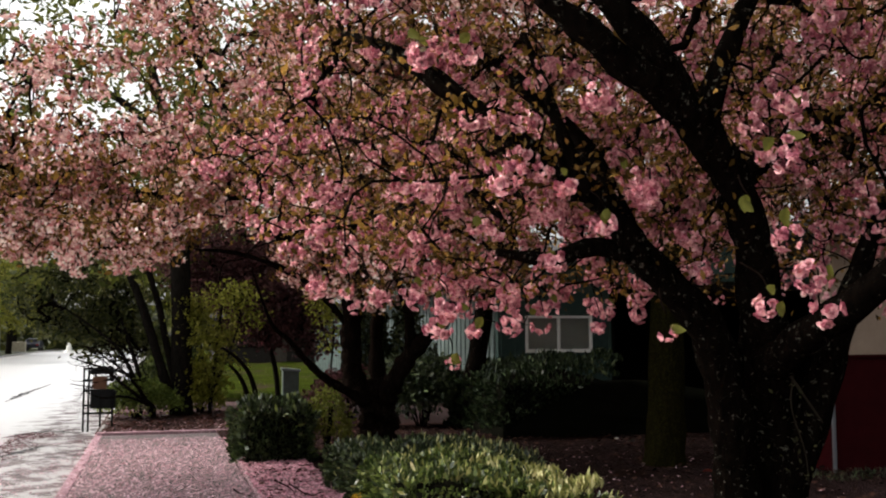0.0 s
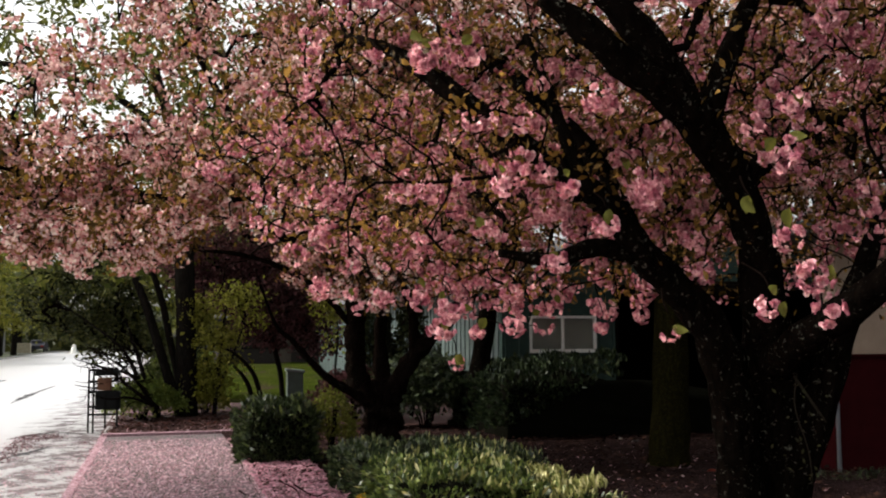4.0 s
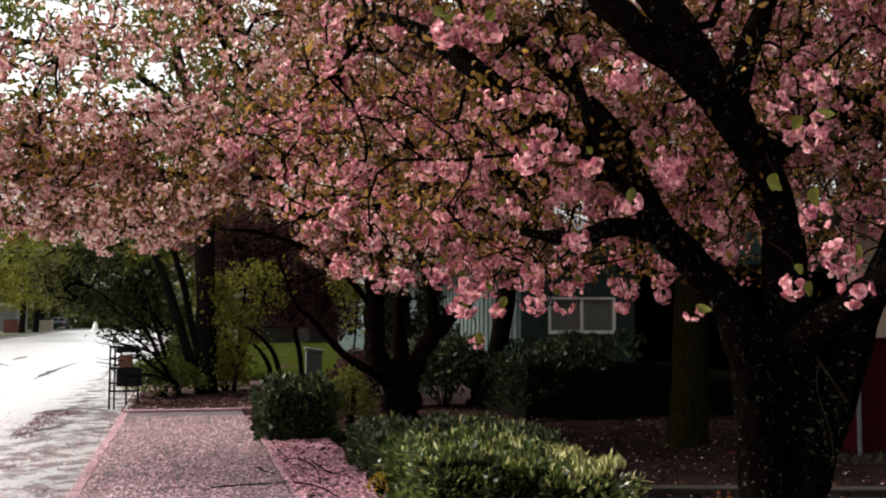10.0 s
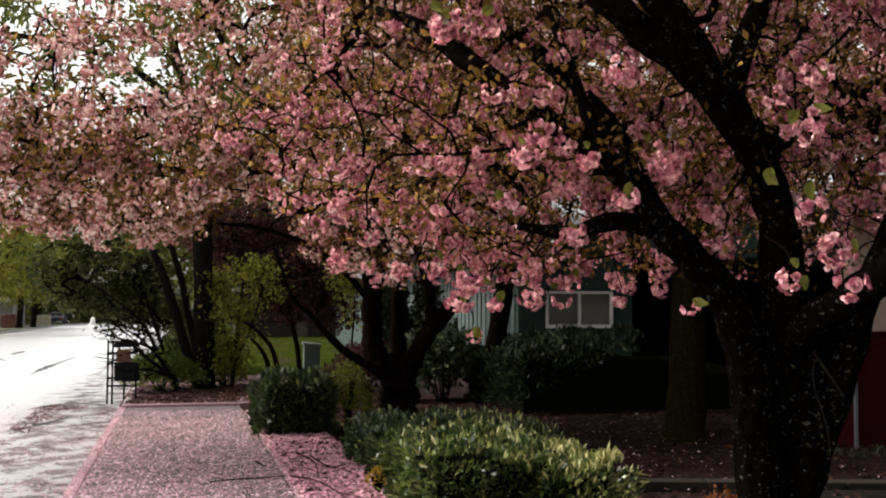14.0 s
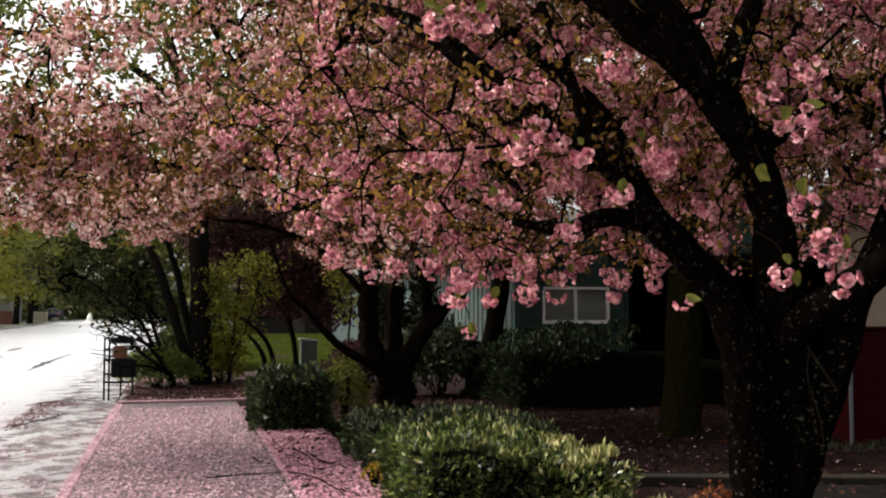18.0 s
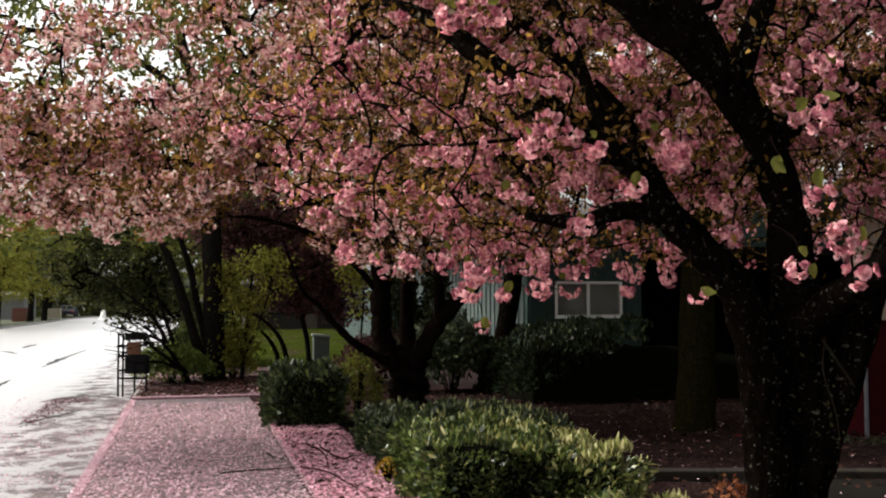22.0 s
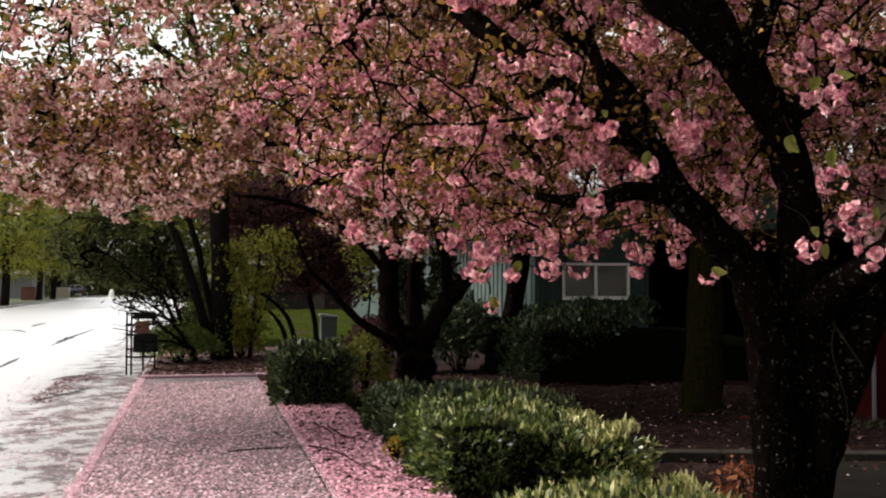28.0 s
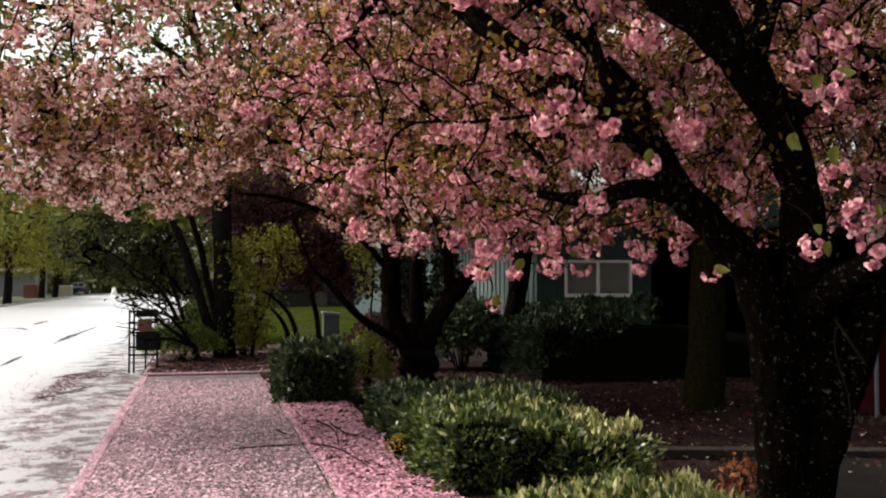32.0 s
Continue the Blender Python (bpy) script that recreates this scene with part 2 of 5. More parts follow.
# a pointed leaf, folded a little along its rib, one long, from its stalk along +y
LEAF = (np.array([(0, 0, 0), (0.20, 0.32, 0.07), (0.24, 0.58, 0.06), (0, 1.0, -0.10), (-0.24, 0.58, 0.06), (-0.20, 0.32, 0.07), (0, 0.45, 0.0)]),
        np.array([(0, 1, 2, 6), (6, 2, 3, 4), (0, 6, 4, 5)]), np.zeros((0, 3), int))
SLIM = (LEAF[0] * np.array((0.55, 1, 1)), LEAF[1], LEAF[2])
ROUND = (LEAF[0] * np.array((1.5, 1, 1.4)), LEAF[1], LEAF[2])
def fine_leaf():
    """An ovate leaf with a pointed tip, folded along its rib and bent down."""
    v, q = [], []
    rows = 8
    for i in range(rows + 1):
        f = i / rows
        w = 0.34 * math.sin(math.pi * f ** 0.8) ** 0.9 if 0 < f < 1 else 0.0
        for k in (-1, -0.5, 0, 0.5, 1):
            v.append((w * k, f, 0.16 * abs(k) * w / 0.34 - 0.25 * f * f))
    for i in range(rows):
        for k in range(4):
            q.append((i * 5 + k, i * 5 + k + 1, i * 5 + k + 6, i * 5 + k + 5))
    return np.array(v), np.array(q), np.zeros((0, 3), int)


FINE = fine_leaf()
# a petal, cupped, with a notched tip
PETAL = (np.array([(-0.12, 0, 0), (0.12, 0, 0), (0.40, 0.55, 0.10), (-0.40, 0.55, 0.10), (0.30, 1.0, 0.0), (-0.30, 1.0, 0.0)]),
         np.array([(0, 1, 2, 3), (3, 2, 4, 5)]), np.zeros((0, 3), int))
PETAL_FAR = (np.array([(-0.2, 0, 0), (0.2, 0, 0), (0.45, 0.9, 0.12), (-0.45, 0.9, -0.05)]), np.array([(0, 1, 2, 3)]), np.zeros((0, 3), int))


def frames_of(ways, rng):
    """Rotations that turn +z onto each way, with a random spin."""
    w = ways / (np.linalg.norm(ways, axis=1)[:, None] + 1e-9)
    ref = rng.normal(size=w.shape)
    x = np.cross(ref, w)
    x /= np.linalg.norm(x, axis=1)[:, None] + 1e-9
    return np.stack([x, np.cross(w, x), w], -1)


def flower(rng, petals, shape):
    """A full double flower that opens towards +z, one across."""
    n = petals
    spin = np.arange(n) * 2.39996 + rng.uniform(0, 6)
    lift = np.radians(np.linspace(8, 78, n) + rng.normal(0, 9, n))
    size = np.linspace(0.44, 0.22, n) * rng.uniform(0.8, 1.2, n)
    rots = []
    for s, l in zip(spin, lift):
        r = Matrix.Rotation(s, 3, 'Z') @ Matrix.Rotation(l, 3, 'X') @ Matrix.Rotation(rng.normal(0, 0.35), 3, 'Y')
        rots.append(np.array(r))
    out = scatter(shape, np.zeros((n, 3)), np.array(rots), size)
    out[0][:] += rng.normal(0, 0.012, out[0].shape)
    return out


def cluster(rng, flowers, petals, shape, radius=0.055, size=0.055):
    """A hanging pompom of flowers, its stalks meeting at the origin."""
    ways = rng.normal(size=(flowers, 3))
    ways[:, 2] = -np.abs(ways[:, 2]) * 0.8 - 0.05
    ways[0] = (0.15, -0.1, -1.0)
    ways /= np.linalg.norm(ways, axis=1)[:, None]
    # spread them over the lower half
    for _ in range(12):
        d = ways[:, None] - ways[None]
        l = np.linalg.norm(d, axis=2) + 1e-3 + np.eye(flowers) * 9
        ways += (d / l[..., None] ** 3).sum(1) * 0.03
        ways[:, 2] = np.minimum(ways[:, 2], 0.25)
        ways /= np.linalg.norm(ways, axis=1)[:, None]
    # no cluster hangs quite round
    ways = ways * rng.uniform(0.7, 1.45, (1, 3)) + rng.normal(0, 0.14, ways.shape)
    rots = frames_of(ways, rng)
    bits = []
    for w, r in zip(ways, rots):
        f = flower(rng, petals, shape)
        s = size * rng.uniform(0.85, 1.15)
        bits.append((f[0] @ r.T * s + w * radius * rng.uniform(0.7, 1.05) + np.array((0, 0, -0.03)), f[1], f[2]))
    return join(bits)


def grow(rng, limbs, targets, tip=0.0022, power=0.46, sag=0.05, sides=4, most=0.05, bend=0.10):
    """Twigs from the limbs to every target, each from the nearest wood; returns one mesh tuple and the end nodes with their ways."""
    nodes = [np.asarray(p) for p in limbs]
    nodes = np.vstack(nodes)
    parent = [-1] * len(nodes)
    gap = np.array([np.min(np.linalg.norm(nodes - t, axis=1)) for t in targets])
    room = np.zeros((len(nodes) + 5 * len(targets), 3))
    room[:len(nodes)] = nodes
    n = len(nodes)
    ends = []
    for t in np.asarray(targets)[np.argsort(gap)]:
        d = np.linalg.norm(room[:n] - t, axis=1)
        s = int(np.argmin(d))
        length = d[s]
        steps = 4 if length > 0.25 else 2
        a = room[s].copy()
        bow = rng.normal(0, bend, 3) * length + np.array((0, 0, sag * length * 2))
        prev = s
        for k in range(1, steps + 1):
            f = k / steps
            room[n] = a + (t - a) * f + bow * 4 * f * (1 - f)
            parent.append(prev)
            prev = n
            n += 1
        ends.append(prev)
    par = np.array(parent[:n])
    load = np.zeros(n)
    load[ends] = 1
    for i in range(n - 1, -1, -1):
        if par[i] >= 0:
            load[par[i]] += load[i]
    rad = np.minimum(tip * np.maximum(load, 1) ** power, most)
    kids = np.nonzero(par >= 0)[0]
    a, b = room[par[kids]], room[kids]
    ra, rb = np.minimum(rad[par[kids]], rad[kids] * 1.25), rad[kids]
    w = b - a
    w /= np.linalg.norm(w, axis=1)[:, None] + 1e-9
    x = np.cross(w, (0.3, 0.2, 0.93))
    x /= np.linalg.norm(x, axis=1)[:, None] + 1e-9
    y = np.cross(w, x)
    ang = np.linspace(0, 2 * np.pi, sides, endpoint=False)
    ring = np.cos(ang)[None, :, None] * x[:, None] + np.sin(ang)[None, :, None] * y[:, None]
    va = a[:, None] + ring * ra[:, None, None]
    vb = b[:, None] + w[:, None] * rb[:, None, None] * 0.5 + ring * rb[:, None, None]
    v = np.concatenate([va, vb], 1).reshape(-1, 3)
    j = np.arange(sides)
    q = np.stack([j, (j + 1) % sides, sides + (j + 1) % sides, sides + j], -1)
    quads = (q[None] + (np.arange(len(kids)) * 2 * sides)[:, None, None]).reshape(-1, 4)
    ends = np.array(ends)
    ways = room[ends] - room[par[ends]]
    mids = (room[ends] + room[par[ends]]) / 2
    return (v, quads, np.zeros((0, 3), int)), room[ends], ways, mids


def in_ellipsoids(rng, n, blobs, hollow=0.0, low=None, clump=0.0, grain=1.0):
    """Points inside a union of ellipsoids (cx, cy, cz, rx, ry, rz), more of them towards the outside, in clumps with gaps between."""
    blobs = np.asarray(blobs, float)
    share = np.prod(blobs[:, 3:], axis=1)
    out = []
    while len(out) < n:
        b = blobs[rng.choice(len(blobs), p=share / share.sum())]
        w = rng.normal(size=3)
        w /= np.linalg.norm(w)
        r = (hollow ** 3 + (1 - hollow ** 3) * rng.uniform()) ** (1 / 3)
        p = b[:3] + w * r * b[3:]
        if low is not None and p[2] < low(p):
            continue
        if clump and noise.noise(Vector(p) * grain) < rng.uniform(-0.12, 0.12) + clump - 0.3:
            continue
        out.append(p)
    return np.array(out)

# ---- the ground and the street ----
GROUND_LOW = -0.22
M_EARTH = plain("dark wet soil", (0.035, 0.024, 0.018), 0.9, 0.2, vary=0.4, scale=1.5, fine=60, bump=0.6)
M_GRASS_SOIL = plain("grass ground", (0.035, 0.042, 0.016), 0.9, 0.2, vary=0.4, scale=0.8, fine=40, bump=0.6)

m = Mat("wet asphalt", 0.2, 1.0)
worn = m.noise(0.9, 5, 0.6, (1.0, 0.35, 1))
split = m.n.new("ShaderNodeSeparateXYZ")
m.l.new(m.place, split.inputs[0])
# petals and silt washed against the kerb, with puddles standing in them
gutter = m.ramp(m.mix(0.5, m.ramp(m.n.new("ShaderNodeMath").outputs[0], (0.0, 0.0), (1.0, 1.0)), m.noise(1.3, 8, 0.75)), (0.42, 0.0), (0.54, 1.0))
reach = [a for a in m.n if a.bl_idname == "ShaderNodeMath"][0]
reach.operation = 'MULTIPLY_ADD'
m.l.new(split.outputs[0], reach.inputs[0])
reach.inputs[1].default_value, reach.inputs[2].default_value = 0.42, 1.40
pool = m.ramp(m.noise(2.4, 10, 0.78, (1.2, 1.1, 1)), (0.48, 0.0), (0.535, 1.0))
silt = m.mix(pool, m.mix(0.95, (0.0, 0.0, 0.0), gutter), (0.0, 0.0, 0.0))
grit = m.mix(m.ramp(m.noise(180, 2), (0.4, 0.0), (0.7, 0.6)), m.ramp(worn, (0.3, (0.12, 0.12, 0.12)), (0.7, (0.24, 0.235, 0.235))), (0.32, 0.31, 0.31))
silty = m.mix(m.ramp(m.noise(38, 4, 0.7), (0.40, 0.0), (0.62, 1.0)), (0.02, 0.016, 0.016), (0.26, 0.205, 0.21))
silty = m.mix(m.ramp(m.noise(5.0, 6, 0.7, (1, 0.8, 1)), (0.52, 0.0), (0.60, 0.9)), silty, (0.012, 0.009, 0.009))
m.put("Base Color", m.mix(silt, grit, silty))
m.put("Roughness", m.mix(silt, m.ramp(worn, (0.35, 0.40), (0.62, 0.50)), (0.6, 0.6, 0.6)))
m.put("Specular IOR Level", m.mix(silt, (1.0, 1.0, 1.0), (0.0, 0.0, 0.0)))
m.put("Coat Weight", m.mix(silt, (1.0, 1.0, 1.0), (0.0, 0.0, 0.0))).put("Coat Roughness", 0.42).put("Coat IOR", 2.6)
m.bump(m.noise(140, 3), 0.25, 0.004)
M_ROAD = m.m


def pinked(name, base_lo, base_hi, pink_from, pink_to, rough=0.7, spec=0.12):
    """A ground surface under fallen petals: petals in flecks, thicker in drifts."""
    m = Mat(name, rough, spec)
    base = m.ramp(m.noise(2.0, 6), (0.3, base_lo), (0.7, base_hi))
    base = m.mix(m.ramp(m.noise(220, 2), (0.45, 0.0), (0.7, 0.5)), base, tuple(v * 0.5 for v in base_lo))
    fleck = m.cells(56.0)
    fleck.inputs["Randomness"].default_value = 1.0
    dots = m.ramp(fleck.outputs["Distance"], (0.30, 1.0), (0.44, 0.0))
    drift = m.ramp(m.noise(0.8, 4, 0.6), (0.3, pink_from), (0.7, pink_to))
    there = m.mix(1.0, dots, drift, 'MULTIPLY')
    pink = m.mix(m.ramp(m.noise(70, 2), (0.3, 0.0), (0.7, 1.0)), (0.53, 0.30, 0.345), (0.78, 0.54, 0.585))
    m.put("Base Color", m.mix(there, base, pink))
    m.put("Roughness", m.ramp(m.noise(3, 3), (0.4, 0.6), (0.7, max(rough, 0.7))))
    m.bump(m.noise(120, 3), 0.4, 0.004)
    return m.m


M_CONCRETE = pinked("petal-strewn concrete", (0.030, 0.024, 0.024), (0.085, 0.070, 0.070), 0.45, 1.0)
M_CONCRETE_WET = pinked("wet concrete with few petals", (0.035, 0.030, 0.030), (0.10, 0.088, 0.088), 0.10, 0.55)
M_KERB = pinked("petal-strewn kerb concrete", (0.22, 0.13, 0.15), (0.34, 0.20, 0.235), 0.5, 0.9)
# mulch tones lowered so they carry the deep shade over this bed
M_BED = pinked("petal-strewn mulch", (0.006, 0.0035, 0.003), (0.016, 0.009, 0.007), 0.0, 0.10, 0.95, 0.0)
M_DRIFT = pinked("drift of fallen petals", (0.03, 0.013, 0.015), (0.12, 0.05, 0.06), 0.55, 1.0, 0.9)
M_MULCH = plain("red-brown bark mulch", (0.045, 0.017, 0.0135), 0.9, 0.2, vary=0.5, scale=5, fine=40, bump=1.0)

ground = part("ground", box((-700, -300, GROUND_LOW - 0.5), (700, 1200, GROUND_LOW)), M_GRASS_SOIL)
tagged(ground, "wet grassy ground reaching to the horizon", "ground", kind="structure")
road = part("road", box((-12.2, -40, GROUND_LOW - 0.1), (-0.95, 140, -0.10)), M_ROAD)
tagged(road, "wet asphalt street that mirrors the white sky", "road", kind="structure")


def sheet(name, x0, x1, y0, y1, z, nx, ny, wave, mat, rng, hollow=None):
    """A slightly uneven sheet of ground, with sides that go down."""
    xs, ys = np.linspace(x0, x1, nx), np.linspace(y0, y1, ny)
    gx, gy = np.meshgrid(xs, ys, indexing="ij")
    gz = z + np.array([[noise.noise((a * 0.9, b * 0.9, z * 7)) for b in ys] for a in xs]) * wave
    if hollow:
        gz += hollow(gx, gy)
    v = np.stack([gx, gy, gz], -1).reshape(-1, 3)
    i, j = np.meshgrid(np.arange(nx - 1), np.arange(ny - 1), indexing="ij")
    a = i * ny + j
    q = np.stack([a, a + ny, a + ny + 1, a + 1], -1).reshape(-1, 4)
    rim = np.concatenate([np.arange(nx) * ny, (nx - 1) * ny + np.arange(1, ny), (np.arange(nx - 2, -1, -1)) * ny + ny - 1, np.arange(ny - 2, 0, -1)])
    low = v[rim].copy()
    low[:, 2] = GROUND_LOW - 0.05
    o = len(v)
    k = np.arange(len(rim))
    nxt = (k + 1) % len(rim)
    side = np.stack([rim[k], o + k, o + nxt, rim[nxt]], -1)
    return part(name, mesh_from(name, np.vstack([v, low]), [q, side], True), mat)


rng = np.random.default_rng(4)
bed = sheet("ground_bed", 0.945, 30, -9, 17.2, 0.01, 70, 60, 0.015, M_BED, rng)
tagged(bed, "mulch planting bed strewn with pink petals, darkened for the shade on it", "ground", kind="structure")
mulch = sheet("ground_mulch", -0.98, 30, 17.30, 24.5, -0.005, 60, 20, 0.035, M_MULCH, rng)
tagged(mulch, "red-brown mulch bed round the tree trunks", "ground", kind="structure")
m = Mat("lawn", 0.95, 0.0)
green = m.mix(m.ramp(m.noise(0.9, 5), (0.35, 0.0), (0.65, 1.0)), (0.009, 0.014, 0.002), (0.028, 0.036, 0.004))
worn_earth = m.ramp(m.noise(1.3, 5, 0.7, (0.6, 0.35, 1)), (0.53, 0.0), (0.62, 1.0))
m.put("Base Color", m.mix(worn_earth, m.mix(m.ramp(m.noise(45, 3), (0.35, 0.0), (0.7, 0.7)), green, (0.015, 0.020, 0.005)), (0.028, 0.021, 0.014)))
m.bump(m.noise(60, 3), 0.6, 0.01)
lawn = sheet("ground_lawn", -0.98, 40, 24.5, 110, 0.0, 60, 40, 0.08, m.m, rng)
tagged(lawn, "mown green lawn with pale worn patches", "lawn", kind="structure")
verge = sheet("ground_verge", -40, -12.35, -20, 140, -0.02, 20, 40, 0.05, M_GRASS_SOIL, rng)
tagged(verge, "grass verge across the street", "ground", kind="structure")
kerb_far = part("kerb_far", box((-12.35, -40, GROUND_LOW), (-12.2, 140, 0.03), 0.02), plain("grey kerb concrete", (0.28, 0.27, 0.26)))
tagged(kerb_far, "grey concrete kerb across the street", "kerb", kind="structure")

pavement = new("pavement")
tagged(pavement, "concrete pavement covered with pink petals", "pavement", kind="structure")
kerb = new("kerb")
tagged(kerb, "concrete kerb pink with fallen petals", "kerb", kind="structure")

# ---- the near cherry tree ----
rng = np.random.default_rng(11)
HI = [mesh_from("blossom", *(lambda c: (c[0], [c[1]]))(cluster(rng, k, 30, PETAL, 0.020 + 0.0022 * k, 0.046)), True) for k in (4, 5, 6, 7, 8, 9, 11, 6, 7)]
for me in HI:
    me.materials.append(M_BLOSSOM)
MIDDLE = [cluster(rng, k, 15, PETAL, 0.024 + 0.002 * k, 0.048) for k in (4, 5, 6, 7, 8, 9)]
LOW = [cluster(rng, int(rng.integers(4, 6)), 6, PETAL_FAR, 0.05, 0.078) for _ in range(5)]


def many_clusters(rng, kinds, places, sizes):
    bits = []
    pick = rng.integers(0, len(kinds), len(places))
    for k, shape in enumerate(kinds):
        sel = np.nonzero(pick == k)[0]
        if len(sel):
            bits.append(scatter(shape, places[sel], turns(rng, len(sel), 0.7), sizes[sel]))
    return join(bits)


def leaf_sprays(rng, places, each, length, shape=LEAF, spread=0.05, droop=1.9):
    """Leaves in sprays round each place."""
    p = np.repeat(places, each, axis=0)
    n = len(p)
    w = rng.normal(size=(n, 3))
    w[:, 2] = w[:, 2] * 0.5 + 0.15
    p = p + w * spread * 0.5
    return scatter(shape, p, turns(rng, n, droop), rng.uniform(0.6, 1.2, n) * length)


near_tree = thing("cherry_tree", "large old cherry tree in full pink blossom with dark wet trunk", "tree", "cherry trees", (2.95, 4.5, 0.0))


def under(parent, v):
    """World points, written in the parent's own place."""
    return np.asarray(v, float) - np.array(parent.matrix_basis.translation)


def limb(parent, name, line, radii, steps=7, sides=12, rough=0.10, mat=None, label=""):
    pts = smooth_line(line, steps)
    part(name, tube_mesh(name, under(parent, pts), radii, sides, rough, rng), mat or M_BARK, parent, label)
    return pts


A = []
A.append(limb(near_tree, "trunk", [(2.96, 4.49, -0.19), (2.95, 4.48, 0.24), (2.97, 4.46, 0.60), (2.97, 4.40, 0.98), (2.92, 4.33, 1.29), (2.80, 4.21, 1.73), (2.68, 4.09, 1.99)], [0.25, 0.165, 0.14, 0.13, 0.12, 0.105, 0.05], 8, 18, 0.07))
A.append(limb(near_tree, "limb", [(2.86, 4.44, 0.10), (2.77, 4.40, 0.57), (2.72, 4.35, 0.99), (2.65, 4.31, 1.30), (2.55, 4.27, 1.57), (2.36, 4.26, 1.78), (2.15, 4.20, 1.95), (1.97, 4.15, 2.14), (1.77, 4.13, 2.28), (1.57, 4.13, 2.40), (1.40, 4.16, 2.52), (1.25, 4.22, 2.65), (1.13, 4.30, 2.77), (1.01, 4.45, 2.90), (0.85, 4.75, 3.05)], [0.15, 0.12, 0.115, 0.105, 0.095, 0.083, 0.07, 0.058, 0.054, 0.052, 0.052, 0.05, 0.045, 0.034, 0.018], 7, 16, 0.09))
A.append(limb(near_tree, "limb", [(2.88, 4.30, 1.38), (2.80, 4.21, 1.73), (2.67, 4.07, 2.04), (2.54, 3.99, 2.27), (2.36, 3.93, 2.45), (2.18, 3.86, 2.60), (1.94, 3.87, 2.74), (1.76, 3.86, 2.87), (1.55, 3.90, 3.03)], [0.12, 0.10, 0.085, 0.082, 0.088, 0.085, 0.066, 0.06, 0.04], 7, 16, 0.09))
A.append(limb(near_tree, "limb", [(2.34, 3.93, 2.49), (2.39, 3.91, 2.68), (2.49, 3.94, 2.87), (2.58, 3.96, 3.05), (2.76, 4.01, 3.34)], [0.07, 0.056, 0.05, 0.045, 0.03], 6, 12, 0.08))
A.append(limb(near_tree, "limb", [(2.21, 3.88, 2.58), (2.08, 3.88, 2.81), (1.93, 3.91, 2.99), (1.70, 3.96, 3.23)], [0.085, 0.075, 0.065, 0.03], 6, 12, 0.08))
A.append(limb(near_tree, "limb", [(2.96, 4.42, 0.33), (2.97, 4.35, 0.71), (3.04, 4.27, 1.02), (3.11, 4.20, 1.30), (3.15, 4.13, 1.54), (3.22, 4.05, 1.81), (3.35, 4.01, 2.21)], [0.05, 0.10, 0.095, 0.085, 0.075, 0.06, 0.03], 6, 12, 0.07))
A.append(limb(near_tree, "limb", [(2.84, 4.21, 1.42), (2.81, 3.96, 1.53), (2.80, 3.75, 1.61), (2.83, 3.53, 1.72), (2.98, 3.39, 1.90)], [0.09, 0.082, 0.078, 0.072, 0.05], 6, 10, 0.08))
A.append(limb(near_tree, "limb", [(2.14, 4.21, 1.93), (1.96, 4.20, 1.97), (1.83, 4.18, 1.95), (1.72, 4.15, 1.91), (1.58, 4.13, 1.91), (1.42, 4.12, 1.93)], [0.05, 0.045, 0.04, 0.035, 0.028, 0.018], 6, 8, 0.08))
A.append(limb(near_tree, "limb", [(1.82, 4.07, 2.19), (1.78, 4.12, 2.36), (1.74, 4.18, 2.54), (1.69, 4.24, 2.76), (1.62, 4.30, 2.98)], [0.05, 0.04, 0.032, 0.025, 0.018], 6, 8, 0.06))
A.append(limb(near_tree, "limb", [(1.82, 4.07, 2.19), (1.89, 4.56, 2.24), (1.79, 5.10, 2.34), (1.60, 5.66, 2.38), (1.34, 6.24, 2.34)], [0.02, 0.02, 0.018, 0.015, 0.01], 6, 8, 0.08))
A.append(limb(near_tree, "limb", [(2.51, 4.00, 2.18), (3.10, 4.57, 2.52), (3.77, 5.02, 2.82), (4.59, 5.43, 3.14)], [0.06, 0.05, 0.04, 0.02], 6, 8, 0.08))
A.append(limb(near_tree, "limb", [(2.12, 4.24, 2.05), (2.10, 4.35, 2.20), (2.02, 4.50, 2.48), (1.92, 4.62, 2.65), (1.77, 4.75, 2.86), (1.61, 4.90, 3.04), (1.40, 5.05, 3.25)], [0.06, 0.055, 0.055, 0.052, 0.05, 0.042, 0.02], 6, 10, 0.09))

# blobs at (2.2, 2.2) and (5.6, 4.2): unseen crown, added for shade
A_BLOBS = [(4.0, 5.6, 3.2, 1.5, 0.8, 0.6), (3.3, 4.6, 3.0, 0.9, 0.6, 0.45), (2.08, 5.45, 2.10, 0.7, 0.5, 0.35), (2.66, 5.31, 2.20, 0.6, 0.5, 0.35), (0.95, 4.66, 2.99, 0.7, 0.7, 0.4), (1.65, 4.12, 1.78, 0.45, 0.5, 0.18), (3.2, 6.7, 2.7, 2.4, 1.2, 0.85), (1.15, 4.2, 1.85, 0.55, 0.7, 0.35), (2.2, 2.2, 3.6, 2.6, 2.0, 0.7), (2.6, 5.3, 2.75, 2.5, 1.7, 1.15), (1.3, 4.8, 2.35, 1.25, 1.0, 0.7), (1.75, 3.9, 2.7, 1.0, 0.9, 0.6), (3.6, 4.3, 2.5, 1.6, 1.6, 0.85), (1.9, 4.4, 1.95, 1.0, 1.0, 0.45), (5.6, 4.2, 3.0, 2.2, 2.6, 0.9)]
